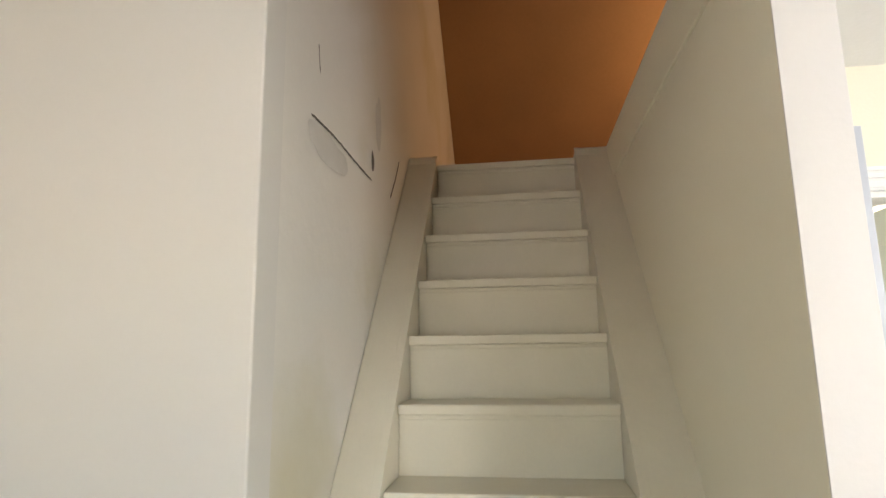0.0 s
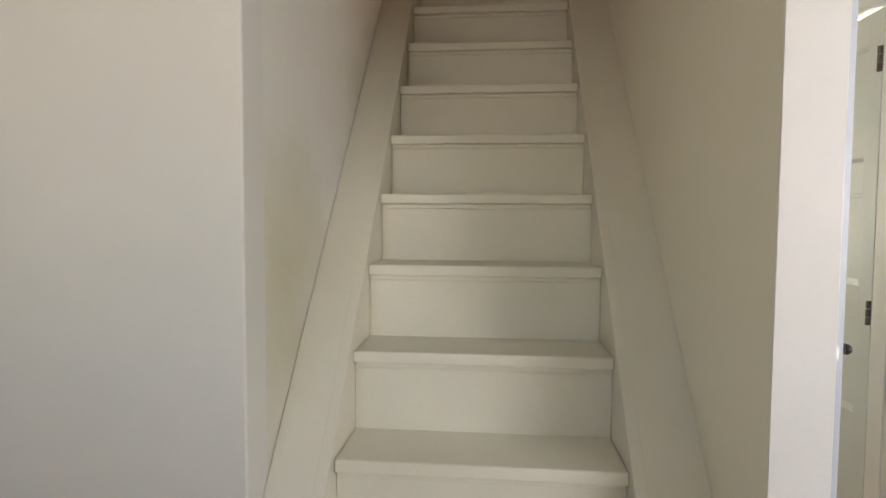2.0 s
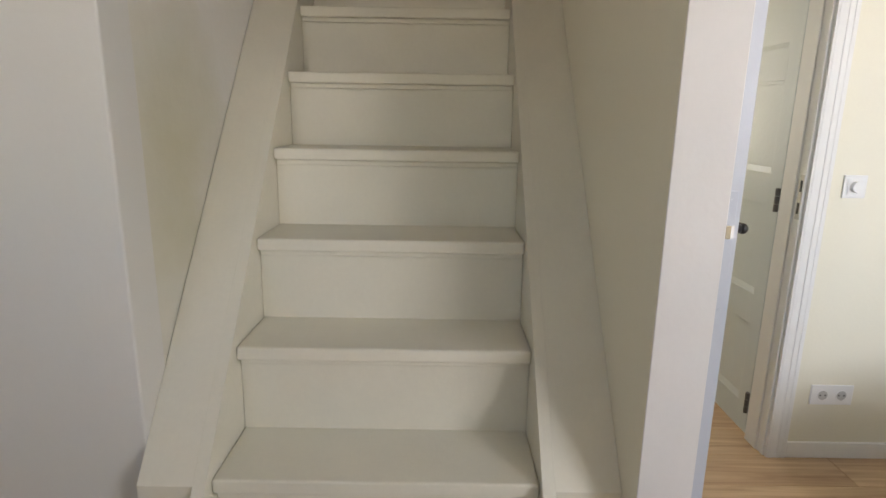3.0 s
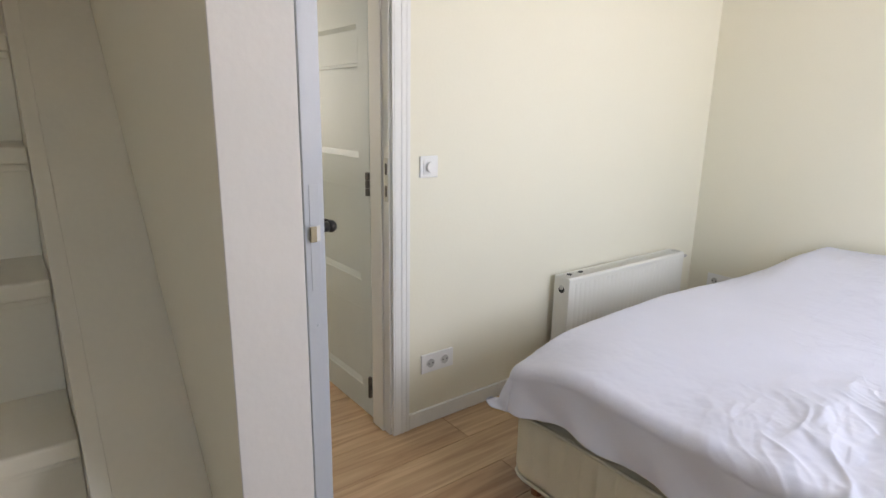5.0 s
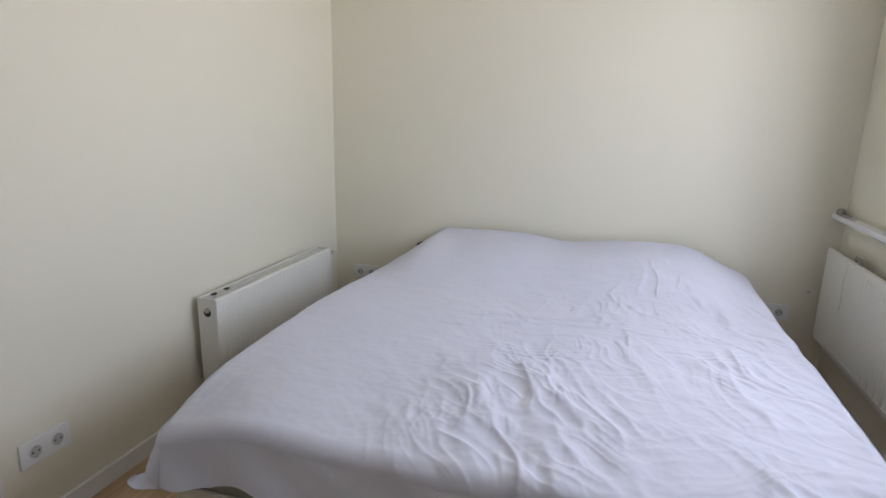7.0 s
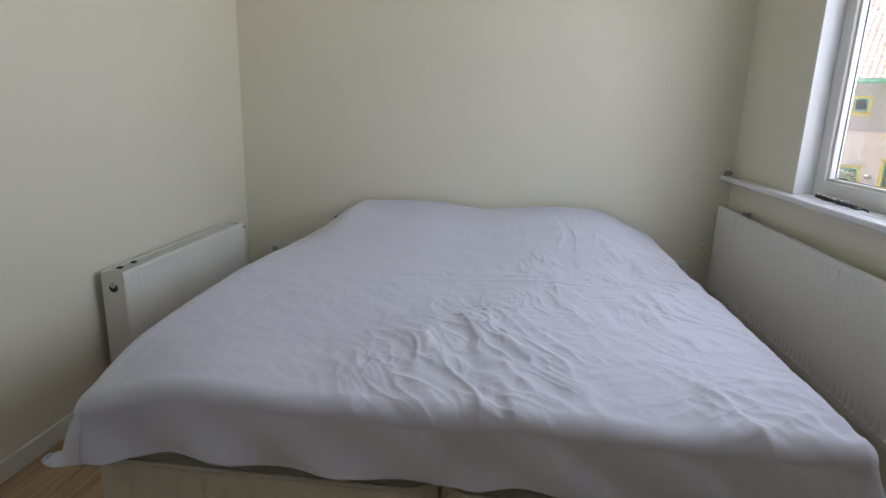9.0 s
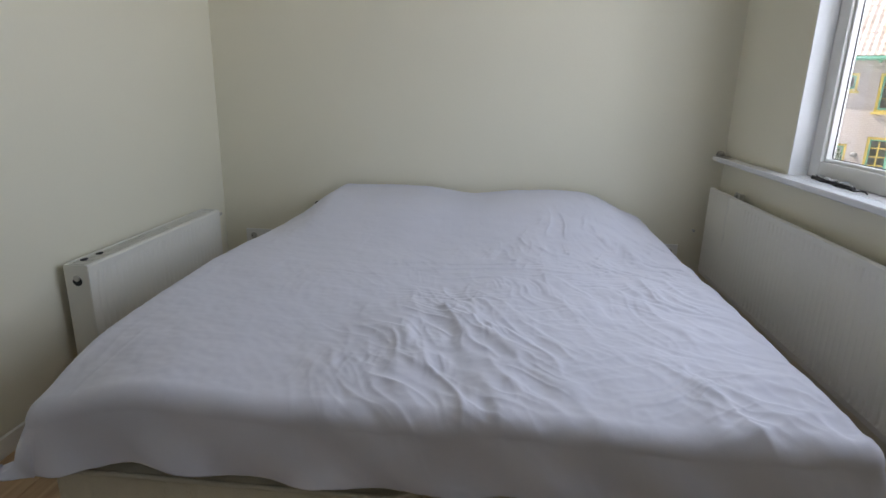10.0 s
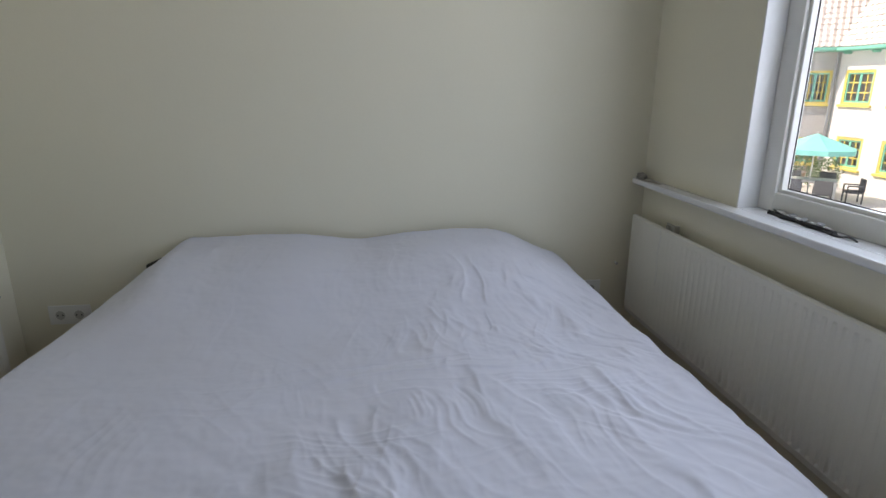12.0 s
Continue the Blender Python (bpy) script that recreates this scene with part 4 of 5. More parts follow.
def house(name, m, x0, x1, depth, eaves, ridge_h, openings, label, bricks=M_BRICK):
    """A two-storey brick house; local x along the facade, y into it, z up from the ground."""
    thing = empty(name)
    thing.matrix_world = m
    tagged(thing, label, "house")
    # facade cut around its openings
    xs = sorted({x0, x1, *[o[0] for o in openings], *[o[1] for o in openings]})
    zs = sorted({0.0, eaves, *[o[2] for o in openings], *[o[3] for o in openings]})
    bm = bmesh.new()
    for xa, xb in zip(xs, xs[1:]):
        for za, zb in zip(zs, zs[1:]):
            cx, cz = (xa + xb) / 2, (za + zb) / 2
            if not any(o[0] < cx < o[1] and o[2] < cz < o[3] for o in openings):
                box(bm, xa, xb, 0, 0.3, za, zb)
    bmesh.ops.remove_doubles(bm, verts=bm.verts[:], dist=0.0005)
    part("wall", bm, bricks, thing)
    for xa in (x0, x1 - 0.3):
        boxpart("wall", (xa, xa + 0.3, 0.3, depth, 0, eaves), bricks, thing)
    boxpart("wall", (x0 + 0.3, x1 - 0.3, depth - 0.3, depth, 0, eaves), bricks, thing)
    boxpart("interior_back", (x0 + 0.3, x1 - 0.3, 1.4, 1.5, 0, eaves), M_PANEBACK, thing)
    # tiled slope: waved courses that overlap
    run = depth / 2 + 0.4
    L = math.hypot(run, ridge_h)
    sy, sz = run / L, ridge_h / L
    rows, per = int(L / 0.30), 0.24
    cols = int((x1 - x0 + 0.4) / (per / 4))
    verts, faces = [], []
    for r in range(rows):
        for e in (0, 1):
            s = (r + e) * 0.30 + (0.03 if e else 0)
            lift = 0.045 if e == 0 else 0.005
            for c in range(cols + 1):
                x = x0 - 0.2 + c * per / 4 + (per / 2 if r % 2 else 0) * 0
                w = 0.028 * math.sin(c * math.pi / 2)
                o = lift + w
                verts.append((x, -0.4 + s * sy - o * sz, eaves + s * sz + o * sy))
        base = r * 2 * (cols + 1)
        for c in range(cols):
            faces.append((base + c, base + c + 1, base + cols + 2 + c, base + cols + 1 + c))
        if r:
            below = (r * 2 - 1) * (cols + 1)
            for c in range(cols):
                faces.append((below + c, below + c + 1, base + c + 1, base + c))
    me = bpy.data.meshes.new("roof_tiles")
    me.from_pydata(verts, [], faces)
    me.materials.append(M_TILE)
    rt = new("roof_tiles", me)
    rt.parent = thing
    tagged(rt, "weathered clay pantiles", kind="stuff")
    bm = bmesh.new()
    a, b = [(-0.4, eaves - 0.03), (-0.4 + run, eaves - 0.03 + ridge_h), (depth + 0.4, eaves - 0.03)], None
    lo = [bm.verts.new((x0 - 0.2, y, z)) for y, z in a]
    hi = [bm.verts.new((x1 + 0.2, y, z)) for y, z in a]
    bm.faces.new(lo), bm.faces.new(hi[::-1])
    for i in range(3):
        bm.faces.new((lo[i], hi[i], hi[(i + 1) % 3], lo[(i + 1) % 3]))
    bmesh.ops.recalc_face_normals(bm, faces=bm.faces[:])
    part("roof", bm, M_TILE, thing)
    boxpart("gutter", (x0 - 0.2, x1 + 0.2, -0.52, -0.36, eaves - 0.14, eaves - 0.01), M_TURQ, thing, "turquoise painted gutter", bevel=0.03)
    boxpart("soffit", (x0 - 0.1, x1 + 0.1, -0.36, -0.001, eaves - 0.16, eaves - 0.10), M_TURQ, thing)
    n = int((x1 - x0) / 1.3)
    for i in range(n):
        xx = x0 + 0.4 + i * 1.3
        bm = bmesh.new()
        box(bm, xx, xx + 0.07, -0.34, -0.002, eaves - 0.26, eaves - 0.165)
        part("gutter_bracket", bm, M_TURQ, thing)
    for o in openings:
        xa, xb, za, zb, cols_, rows_ = o[:6]
        w = empty("window")
        w.parent = thing
        fr = 0.10
        for d in ((xa, xa + fr, za, zb), (xb - fr, xb, za, zb), (xa + fr, xb - fr, za, za + fr * 0.8), (xa + fr, xb - fr, zb - fr, zb)):
            boxpart("window_frame", (d[0], d[1], 0.02, 0.14, d[2], d[3]), M_YEL, w, "yellow painted window frame")
        ia, ib, ja, jb = xa + fr, xb - fr, za + fr * 0.8, zb - fr
        for d in ((ia, ia + 0.06, ja, jb), (ib - 0.06, ib, ja, jb), (ia + 0.06, ib - 0.06, ja, ja + 0.07), (ia + 0.06, ib - 0.06, jb - 0.06, jb)):
            boxpart("sash", (d[0], d[1], 0.05, 0.11, d[2], d[3]), M_TURQ, w, "turquoise painted sash")
        for c in range(1, cols_):
            xx = ia + (ib - ia) * c / cols_
            wide = 0.05 if cols_ % 2 == 0 and c == cols_ // 2 else 0.022
            boxpart("glazing_bar", (xx - wide, xx + wide, 0.06, 0.10, ja + 0.07, jb - 0.06), M_TURQ if wide > 0.03 else M_YEL, w)
        for r in range(1, rows_):
            zz = ja + (jb - ja) * r / rows_
            boxpart("glazing_bar", (ia + 0.06, ib - 0.06, 0.062, 0.098, zz - 0.02, zz + 0.02), M_YEL, w)
        boxpart("pane", (ia, ib, 0.075, 0.085, ja, jb), M_GLASS, w)
        boxpart("sill", (xa - 0.08, xb + 0.08, -0.10, 0.02, za - 0.09, za - 0.005), M_YEL, w, "yellow painted sill")
        bm = bmesh.new()
        k = int((xb - xa + 0.2) / 0.085)
        for i in range(k):
            box(bm, xa - 0.1 + i * 0.085, xa - 0.1 + i * 0.085 + 0.068, -0.012, 0.05, zb + 0.005, zb + 0.21)
        part("brick_lintel", bm, bricks, w, "upright course of bricks over the window")
    return thing


facade = [(-4.72, -3.98, 4.24, 4.96, 1, 1), (-3.26, -1.67, 3.42, 4.95, 4, 3), (-0.97, -0.35, 3.42, 4.68, 1, 1), (0.24, 1.42, 3.38, 4.72, 6, 3),
          (-5.0, -3.92, 0.75, 2.05, 2, 1), (-3.26, -1.7, 0.80, 2.40, 4, 4), (-1.0, 0.02, 0.82, 2.02, 2, 1), (0.24, 1.42, 0.85, 1.98, 6, 3)]
house_a = house("brick_house", HOUSE, -9.0, 6.5, 10.0, 5.62, 6.5, facade, "grey-brown brick house with yellow and turquoise windows")
bm = bmesh.new()
rod(bm, (1.50, -0.07, 0.0), (1.50, -0.07, 5.45), 0.05, 12)
part("downpipe", bm, M_ZINC, house_a, "grey zinc downpipe")
lamp = empty("wall_lamp")
lamp.parent = house_a
lamp.location = (-3.62, 0, 1.62)
bm = bmesh.new()
bmesh.ops.create_uvsphere(bm, u_segments=16, v_segments=8, radius=0.14, matrix=Matrix.Diagonal((1, 0.55, 0.8, 1)))
part("lamp_shade", bm, M_ZINC, lamp, "grey half-round lamp shade", smooth=True)
boxpart("lamp_plate", (-0.12, 0.12, -0.03, -0.001, -0.05, 0.05), M_WHITEC, lamp)
corner = HOUSE @ Vector((1.62, 0, 0))
wing = Matrix.Translation(corner) @ pose(0, 0, 0, 0, 0, -88)
house("brick_house", wing, 0.002, 9.5, 9.0, 5.6, 6.0, [(0.35, 1.75, 3.38, 4.72, 4, 3), (2.6, 4.0, 3.38, 4.72, 4, 3), (0.5, 1.8, 0.85, 2.1, 4, 3), (2.6, 4.0, 0.85, 2.1, 4, 3)],
      "brick wing with sunlight painted into its pale colour, yellow and turquoise windows", M_SUNBRICK)


def spot(u, back):
    """A place on the courtyard: u along the facade, back metres in front of it."""
    p = FC + U * u - NN * back
    return p


def parasol(at, width, height, mat, label):
    thing = empty("parasol", at)
    tagged(thing, label, "parasol")
    h = width / 2
    bm = bmesh.new()
    apex = bm.verts.new((0, 0, height))
    ring, low = [], []
    for i in range(8):
        a = radians(45 * i + 22.5)
        r = h / math.cos(radians(22.5)) * (1.0 if i % 1 == 0 else 0.97)
        ring.append(bm.verts.new((r * math.cos(a), r * math.sin(a), height - h * 0.42)))
        low.append(bm.verts.new((r * 1.005 * math.cos(a), r * 1.005 * math.sin(a), height - h * 0.42 - 0.17)))
    for i in range(8):
        j = (i + 1) % 8
        bm.faces.new((apex, ring[i], ring[j]))
        bm.faces.new((ring[i], low[i], low[j], ring[j]))
    c = part("canopy", bm, mat, thing)
    mod = c.modifiers.new("cloth", "SOLIDIFY")
    mod.thickness = 0.006
    bm = bmesh.new()
    rod(bm, (0, 0, 0), (0, 0, height + 0.08), 0.028, 12)
    part("pole", bm, M_WHITEC, thing)
    for i in range(8):
        a = radians(45 * i + 22.5)
        r = h / math.cos(radians(22.5))
        bm = bmesh.new()
        rod(bm, (0.02 * math.cos(a), 0.02 * math.sin(a), height - 0.03), (r * 0.98 * math.cos(a), r * 0.98 * math.sin(a), height - h * 0.42 - 0.02), 0.012, 6)
        part("rib", bm, M_WHITEC, thing)
    bm = bmesh.new()
    rod(bm, (0, 0, 0), (0, 0, 0.09), 0.28, 20)
    part("base", bm, M_ZINC, thing, bevel=0.01)
    return thing


def garden_table(at, rot):
    thing = empty("garden_table")
    thing.matrix_world = Matrix.Translation(at) @ pose(0, 0, 0, 0, 0, rot)
    tagged(thing, "pale grey slatted garden table with white legs", "table", "garden tables")
    for i in range(7):
        boxpart("slat", (-0.85, 0.85, -0.42 + i * 0.12, -0.31 + i * 0.12, 0.71, 0.74), M_TABLE, thing, bevel=0.004)
    boxpart("apron", (-0.80, 0.80, -0.38, 0.38, 0.65, 0.708), M_WHITEC, thing)
    for x in (-0.8, 0.8):
        for y in (-0.38, 0.38):
            boxpart("leg", (x - 0.04, x + 0.04, y - 0.04, y + 0.04, 0, 0.65), M_WHITEC, thing, bevel=0.005)
    return thing


def garden_chair():
    thing = empty("garden_chair")
    tagged(thing, "dark grey wicker garden armchair", "chair", "garden chairs")
    bm = bmesh.new()
    box(bm, -0.28, 0.28, -0.27, 0.27, 0.36, 0.44)
    part("seat", bm, M_WICKER, thing, bevel=0.02)
    bm = bmesh.new()
    box(bm, -0.28, 0.28, 0.22, 0.29, 0.44, 0.88, None)
    part("backrest", bm, M_WICKER, thing, bevel=0.02)
    for x in (-0.30, 0.25):
        boxpart("armrest", (x, x + 0.05, -0.27, 0.27, 0.60, 0.65), M_WICKER, thing, bevel=0.01)
        for y in (-0.27, 0.22):
            boxpart("leg", (x, x + 0.05, y, y + 0.05, 0, 0.60), M_WICKER, thing, bevel=0.008)
    return thing


def bush(at, rx, rz, n, mat, label, seed, flowers=0.0):
    """A shrub of many small leaf blades round a few stems."""
    rnd = random.Random(seed)
    thing = empty("shrub", at)
    tagged(thing, label, "shrub", "shrubs")
    for k in range(5):
        bm = bmesh.new()
        a = rnd.uniform(0, math.tau)
        rod(bm, (0, 0, 0), (rx * 0.5 * math.cos(a), rx * 0.5 * math.sin(a), rz * 1.2), 0.02, 6, 0.008)
        part("stem", bm, M_LEG, thing)
    for kind, count, m in (("leaves", n, mat), ("blossom", int(n * flowers), M_FLOWER)):
        if not count:
            continue
        verts, faces = [], []
        for i in range(count):
            a, b, r = rnd.uniform(0, math.tau), rnd.uniform(-0.9, 1), rnd.uniform(0.45, 1.0) ** 0.5
            k = r * (1 + 0.35 * noise.noise((math.cos(a) * 2, math.sin(a) * 2, b * 2 + seed)))
            s = math.sqrt(1 - b * b * 0.98)
            c = Vector((rx * k * s * math.cos(a), rx * k * s * math.sin(a), rz * (1 + 0.95 * k * b)))
            e = Euler((rnd.uniform(0, 6), rnd.uniform(0, 6), rnd.uniform(0, 6))).to_matrix()
            z = rnd.uniform(0.05, 0.11) if kind == "leaves" else rnd.uniform(0.04, 0.07)
            j = len(verts)
            verts += [tuple(c + e @ Vector(p) * z) for p in ((-0.5, 0, 0), (0, -0.35, 0.08), (0.5, 0, 0), (0, 0.35, 0.08))]
            faces.append((j, j + 1, j + 2, j + 3))
        me = bpy.data.meshes.new(kind)
        me.from_pydata(verts, [], faces)
        me.materials.append(m)
        o = new(kind, me)
        o.parent = thing
        tagged(o, kind=("stuff"))
    return thing


parasol(spot(1.10, 4.2), 2.5, 2.42, M_PARASOL, "open turquoise garden parasol over a table")
garden_table(spot(1.12, 4.0), -38)
garden_table(spot(-0.2, 4.6), -38)
chair = garden_chair()
first = True
for u, back, rot in ((0.5, 5.2, 150), (1.5, 5.3, 140), (0.6, 3.0, -30), (1.7, 3.0, -50), (2.5, 4.2, -120), (-0.9, 5.4, 160), (-0.1, 5.6, 140), (-0.6, 3.6, -40)):
    m = Matrix.Translation(spot(u, back)) @ pose(0, 0, 0, 0, 0, rot)
    if first:
        chair.matrix_world, first = m, False
    else:
        copy_thing(chair, m)
bush(spot(0.95, 1.2), 0.6, 0.8, 900, M_GREENLEAF, "green leafy shrub against the house wall", 4)
bush(spot(1.75, 2.2), 0.5, 0.75, 800, M_GREENLEAF, "pale flowering shrub beside the table", 9, 0.6)
for i, (u, back) in enumerate(((-2.3, 2.2), (-1.6, 2.4), (-0.95, 2.5), (-3.0, 2.0))):
    bush(spot(u, back), 0.55, 0.5, 700, M_GREENLEAF, "white flowering shrub in the courtyard", 20 + i, 1.2)
# flower box under a window
fb = empty("flower_box", spot(-4.45, 0.22) + Vector((0, 0, 0.98)))
fb.rotation_euler = (0, 0, radians(-38))
tagged(fb, "turquoise flower box with white flowers at the window", "flower box")
boxpart("trough", (-0.42, 0.42, -0.16, 0.14, 0, 0.32), M_TURQ, fb, bevel=0.015)
b2 = bush(spot(-4.45, 0.24) + Vector((0, 0, 1.25)), 0.45, 0.3, 500, M_GREENLEAF, "white flowers in the flower box", 33, 1.0)
# closed parasols
for u, back, mat, label, lean in ((-0.28, 3.4, M_RED, "closed red parasol leaning near the table", 8), (-0.15, 5.6, M_WHITEC, "closed white parasol with a cover", -9)):
    th = empty("closed_parasol")
    th.matrix_world = Matrix.Translation(spot(u, back)) @ pose(0, 0, 0, 0, lean, -38)
    tagged(th, label, "parasol", "closed parasols")
    bm = bmesh.new()
    rod(bm, (0, 0, 0), (0, 0, 2.1), 0.025, 10)
    part("pole", bm, M_WHITEC, th)
    bm = bmesh.new()
    rod(bm, (0, 0, 0.75), (0, 0, 1.95), 0.16, 14, 0.04)
    for v in bm.verts:
        v.co.x *= 1 + 0.2 * noise.noise(v.co * 5)
    part("folded_canopy", bm, mat, th)
    boxpart("base", (-0.25, 0.25, -0.25, 0.25, 0, 0.06), M_ZINC, th, bevel=0.01)

# ---- sockets, switch, skirting, cracks ----


# Grey for flat discs that carry the shade of the socket wells.
M_SOCK = material("recess_shade_grey", (0.52, 0.52, 0.50), 0.5, vary=0.05)


def socket_plate(m, count, label):
    """A row of earthed sockets, the shade of their recesses coloured in; x along the wall, y out of it."""
    thing = empty("wall_socket")
    thing.matrix_world = m
    tagged(thing, label, "wall socket")
    w = 0.081
    boxpart("cover_plate", (-w * count / 2, w * count / 2, 0.0005, 0.009, -0.0405, 0.0405), M_PLASTIC, thing, bevel=0.003)
    for i in range(count):
        cx = (i - (count - 1) / 2) * 0.072
        bm = bmesh.new()
        rod(bm, (cx, 0.0085, 0), (cx, 0.0105, 0), 0.0215, 28)
        well = part("socket_well", bm, M_PLASTIC, thing, bevel=0.001)
        bm = bmesh.new()
        rod(bm, (cx, 0.0106, 0), (cx, 0.0112, 0), 0.0185, 28)
        part("well_shade_disc", bm, M_SOCK, well, "grey disc with the round socket recess's shade in its colour")
        for s in (-1, 1):
            # black discs painted as the shade of the pin holes
            bm = bmesh.new()
            rod(bm, (cx + s * 0.0095, 0.0113, 0), (cx + s * 0.0095, 0.0118, 0), 0.0032, 10)
            part("pin_hole_shade", bm, M_DARK, well)
            bm = bmesh.new()
            box(bm, cx - 0.003, cx + 0.003, 0.0113, 0.0125, s * 0.0165 - 0.003, s * 0.0165 + 0.003)
            part("earth_clip", bm, M_STEEL, well)
    return thing


WEST = Matrix(((0, 1, 0, 0), (1, 0, 0, 0), (0, 0, 1, 0), (0, 0, 0, 1)))
NORTH = Matrix(((1, 0, 0, 0), (0, -1, 0, 0), (0, 0, 1, 0), (0, 0, 0, 1)))
socket_plate(pose(0, -1.925, 0.268) @ WEST, 2, "white double wall socket beside the door frame")
socket_plate(pose(0.20, 0, 0.325) @ NORTH, 2, "white double wall socket beside the bed head")
socket_plate(pose(2.395, 0, 0.345) @ NORTH, 2, "white double wall socket under the window corner")
dimmer = empty("dimmer_switch")
dimmer.matrix_world = pose(0, -1.978, 1.068) @ WEST
tagged(dimmer, "white round dimmer switch on a square plate", "switch")
boxpart("cover_plate", (-0.0405, 0.0405, 0.0005, 0.008, -0.0405, 0.0405), M_PLASTIC, dimmer, bevel=0.003)
boxpart("inner_plate", (-0.028, 0.028, 0.008, 0.011, -0.028, 0.028), M_PLASTIC, dimmer, bevel=0.002)
bm = bmesh.new()
rod(bm, (0, 0.011, 0), (0, 0.026, 0), 0.0205, 32, 0.019)
part("dimmer_knob", bm, M_PLASTIC, dimmer, bevel=0.0015)


def skirting(name, dims, label):
    ob = boxpart(name, dims, M_TRIM, None, bevel=0.003)
    return structure(ob, label, "baseboard")


skirting("baseboard", (0.0005, 0.013, -2.067, -0.0135, 0.0, 0.066), "low white painted baseboard")
skirting("baseboard", (0.0005, XR - 0.0005, -0.013, -0.0005, 0.0, 0.066), "low white painted baseboard behind the bed")
skirting("baseboard", (XR - 0.013, XR - 0.0005, -5.29, -0.0135, 0.0, 0.066), "low white painted baseboard below the window")
bm = bmesh.new()
rod(bm, (2.541, -0.0005, 0.468), (2.541, -0.018, 0.466), 0.004, 10)
rod(bm, (2.541, -0.017, 0.466), (2.541, -0.021, 0.466), 0.007, 10)
tagged(part("wall_screw", bm, M_STEEL), "small loose metal screw in the wall", "screw")
bm = bmesh.new()
for i in range(12):
    z0, z1 = 0.70 - 0.02 * i, 0.68 - 0.02 * i
    rod(bm, (2.574 + 0.001 * math.sin(i), -0.31 - 0.004 * math.sin(i * 0.8), z0), (2.574 + 0.001 * math.sin(i + 1), -0.31 - 0.004 * math.sin((i + 1) * 0.8), z1), 0.0012, 6)
tagged(part("thin_cord", bm, M_PLASTIC), "thin white cord hanging over the radiator", "cord")

# cracks, hole and patches of the stairwell plaster
M_CRACK = material("dark_crack", (0.10, 0.09, 0.07), 0.9, vary=0.3, scale=60)
M_PATCH = material("grey_filler_patch", (0.61, 0.60, 0.555), 0.85, vary=0.06, scale=12, bump=0.3, bump_scale=40)
WY = -4.10


def crack(pts, width, label):
    """A jagged dark line laid on the wall, from point to point in x, z."""
    bm = bmesh.new()
    line = []
    for (xa, za), (xb, zb) in zip(pts, pts[1:]):
        for j in range(10):
            f = j / 10
            line.append((xa + (xb - xa) * f, za + (zb - za) * f))
    line.append(pts[-1])
    prev = None
    for i, (x, z) in enumerate(line):
        x += 0.005 * noise.noise((i * 0.7, 1, 4))
        z += 0.005 * noise.noise((i * 0.7, 9, 4))
        w = width * (0.6 + 0.8 * abs(noise.noise((i * 0.5, 5, 5)))) * (0.35 if i in (0, len(line) - 1) else 1)
        ring = [bm.verts.new((x, WY + 0.0012, z - w)), bm.verts.new((x, WY + 0.0012, z + w)), bm.verts.new((x, WY + 0.0002, z + w * 1.2)), bm.verts.new((x, WY + 0.0002, z - w * 1.2))]
        if prev:
            for k in range(4):
                bm.faces.new((prev[k], prev[(k + 1) % 4], ring[(k + 1) % 4], ring[k]))
        prev = ring
    bmesh.ops.recalc_face_normals(bm, faces=bm.faces[:])
    return structure(part("crack", bm, M_CRACK), label, "crack")


def patch(cx, cz, rx, rz, mat, label, seed, thick=0.003, lean=0.0):
    """A thin uneven skim of filler with a ragged edge."""
    bm = bmesh.new()
    n, rings = 40, []
    for f, y in ((1.0, 0.0002), (0.9, thick * 0.7), (0.6, thick), (0.2, thick)):
        ring = []
        for i in range(n):
            a = i * math.tau / n
            k = f * (1 + 0.30 * noise.noise((math.cos(a) * 1.4, math.sin(a) * 1.4, seed)) + 0.1 * noise.noise((math.cos(a) * 5, math.sin(a) * 5, seed)))
            ring.append(bm.verts.new((cx + rx * k * math.cos(a) + lean * k * math.sin(a), WY + y, cz + rz * k * math.sin(a))))
        rings.append(ring)
    for a, b in zip(rings, rings[1:]):
        for i in range(n):
            bm.faces.new((a[i], a[(i + 1) % n], b[(i + 1) % n], b[i]))
    bm.faces.new(rings[-1])
    bmesh.ops.recalc_face_normals(bm, faces=bm.faces[:])
    return structure(part("plaster_patch", bm, mat, smooth=True), label, "plaster patch")


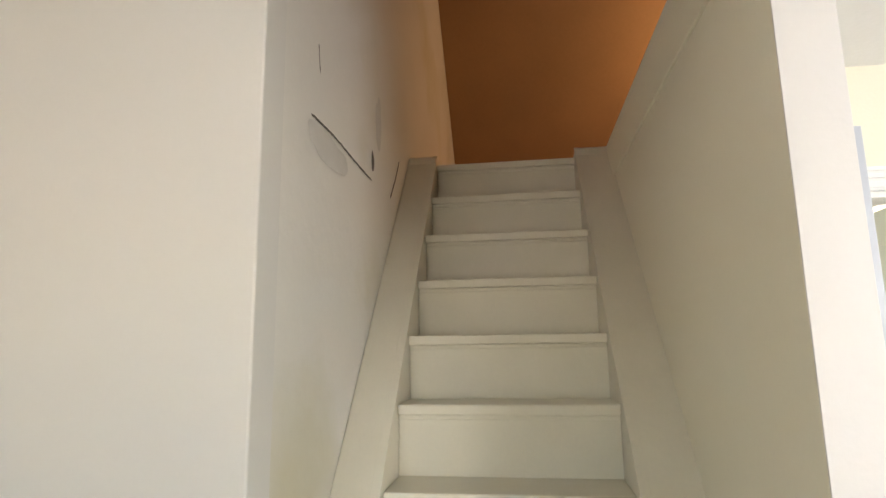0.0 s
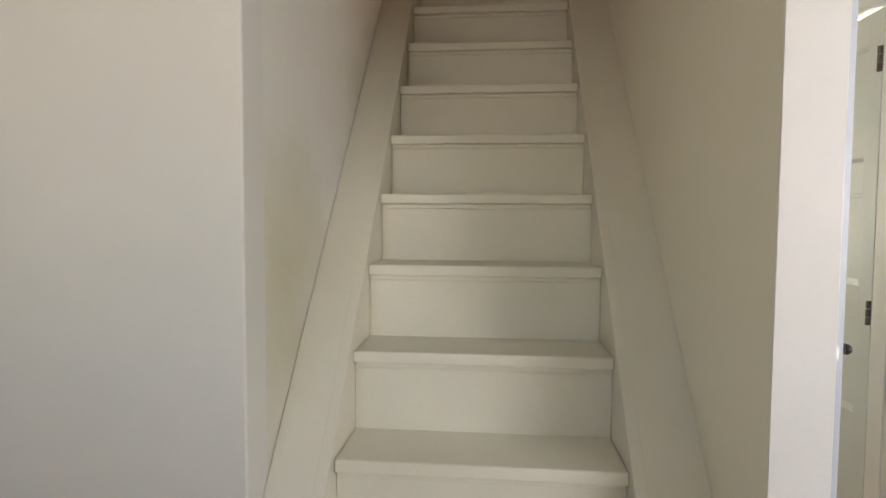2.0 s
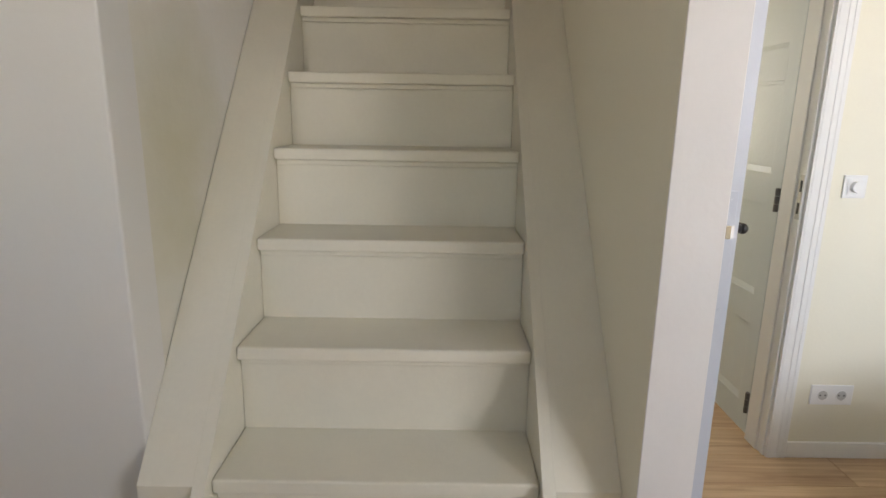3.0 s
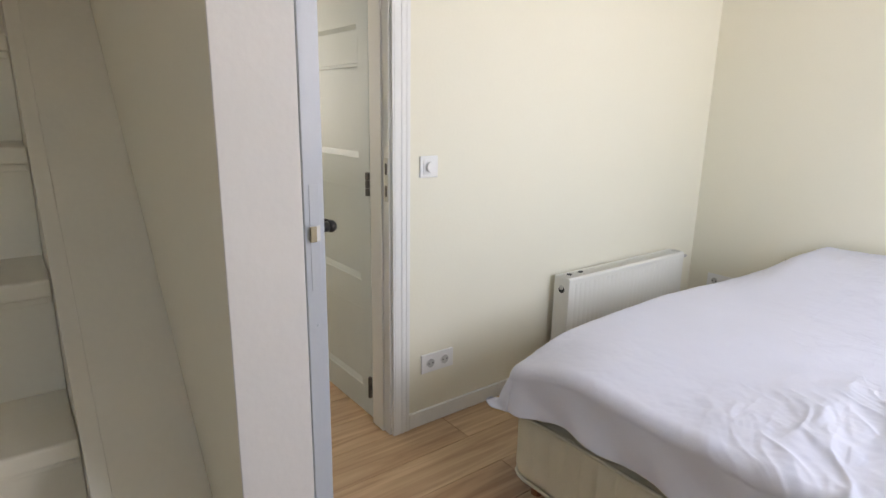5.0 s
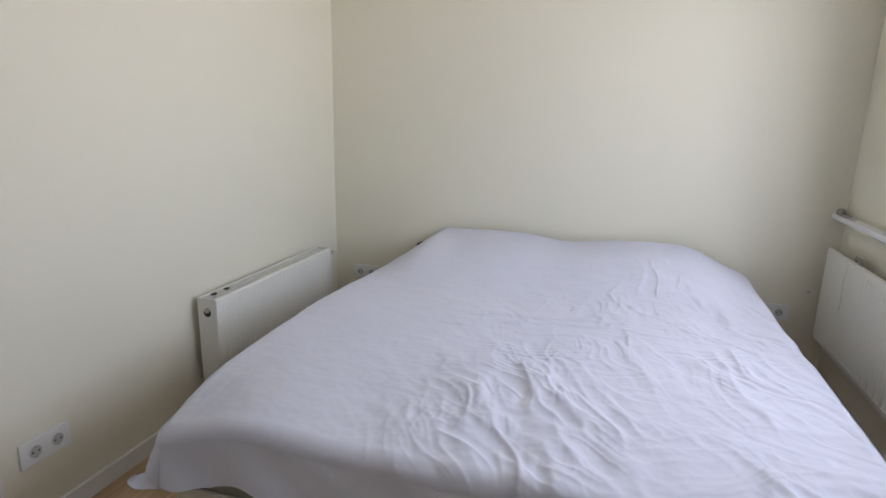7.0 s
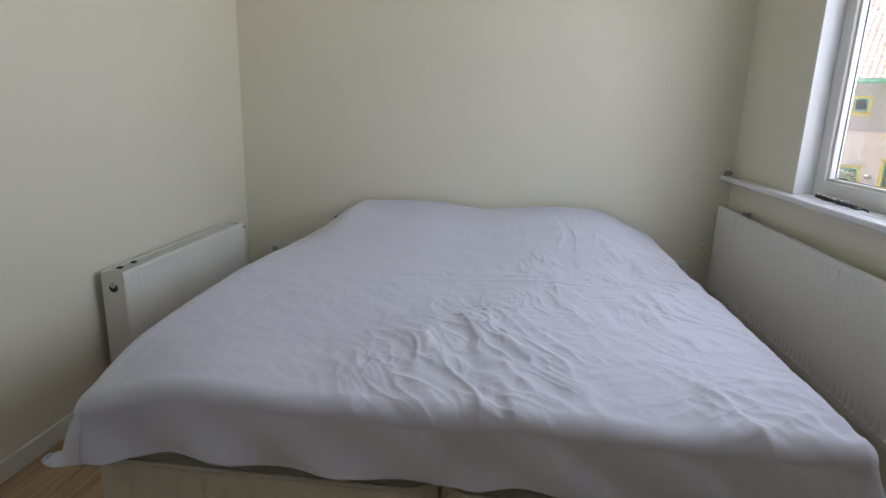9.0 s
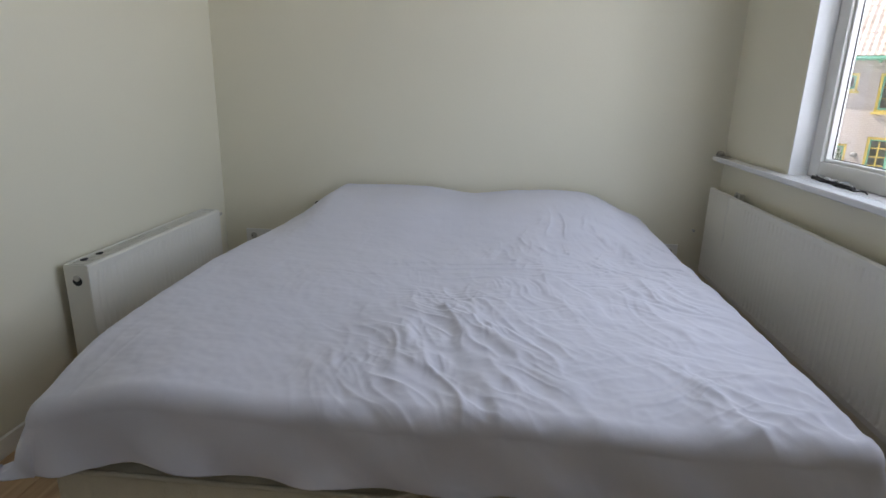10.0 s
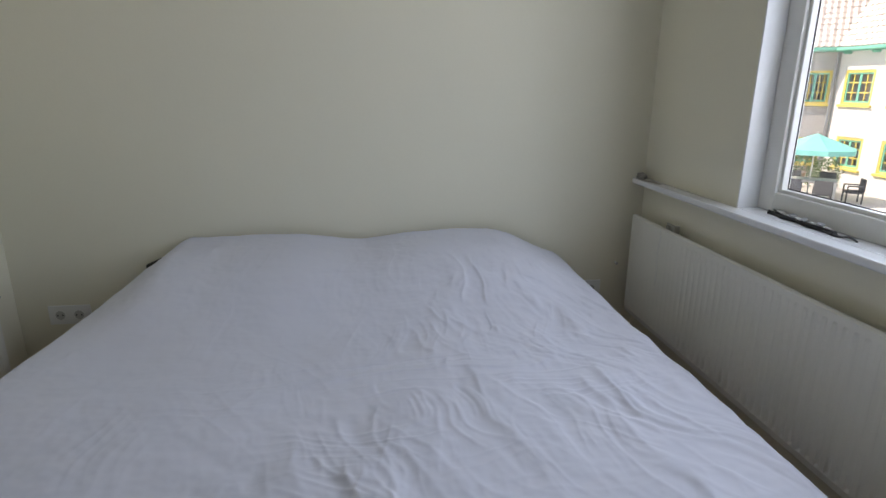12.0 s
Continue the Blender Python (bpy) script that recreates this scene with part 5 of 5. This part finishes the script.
crack([(0.529, 2.300), (0.40, 2.306), (0.298, 2.308), (0.08, 2.300), (-0.146, 2.297)], 0.0045, "jagged crack in the stairwell plaster")
crack([(0.483, 2.547), (0.475, 2.50), (0.464, 2.462)], 0.008, "short crack in the stairwell plaster")
crack([(-0.68, 2.552), (-0.60, 2.44), (-0.485, 2.31)], 0.010, "open joint between the stair ledge and the wall")
patch(0.36, 2.245, 0.21, 0.052, M_PATCH, "grey ragged filler patch below the crack", 3.3)
patch(-0.26, 2.58, 0.05, 0.12, M_PATCH, "smear of grey filler above the hole", 1.9, 0.002)
bm = bmesh.new()
bmesh.ops.create_icosphere(bm, subdivisions=2, radius=1.0)
for v in bm.verts:
    k = 1 + 0.4 * noise.noise(v.co * 1.9)
    v.co = (-0.165 + v.co.x * 0.022 * k, WY + max(0.0002, 0.0006 + v.co.y * 0.002), 2.385 + v.co.z * 0.042 * k)
structure(part("plaster_hole", bm, M_CRACK), "small dark hole knocked in the plaster", "hole")

# ---- floor planks ----
PW, PL = 0.19, 1.28
plank_mesh = {}


def plank(x0, x1, y0, y1):
    key = (round(x1 - x0, 3), round(y1 - y0, 3))
    if key not in plank_mesh:
        bm = bmesh.new()
        box(bm, 0.0006, key[0] - 0.0006, 0.0006, key[1] - 0.0006, 0, 0.0105)
        top = [e for e in bm.edges if all(v.co.z > 0.01 for v in e.verts)]
        bmesh.ops.bevel(bm, geom=top, offset=0.0016, segments=1, affect="EDGES")
        me = bpy.data.meshes.new("plank")
        bm.to_mesh(me)
        bm.free()
        me.materials.append(M_OAK)
        plank_mesh[key] = me
    ob = new("plank", plank_mesh[key])
    ob.location = (x0, y0, -0.0105)
    ob.parent = floor


shift_rnd = random.Random(5)
x = -2.47
while x < XR:
    x1 = min(x + PW, XR - 0.002)
    lo, hi = (-5.29, -0.002) if x > 0.99 else ((-2.86, -0.002) if x > -0.001 else (-2.885, -2.07))
    y = lo - shift_rnd.choice((0.0, 0.32, 0.64, 0.96))
    while y < hi:
        a, b = max(y, lo), min(y + PL, hi)
        if b - a > 0.03:
            plank(x, x1, a, b)
        y += PL
    x += PW
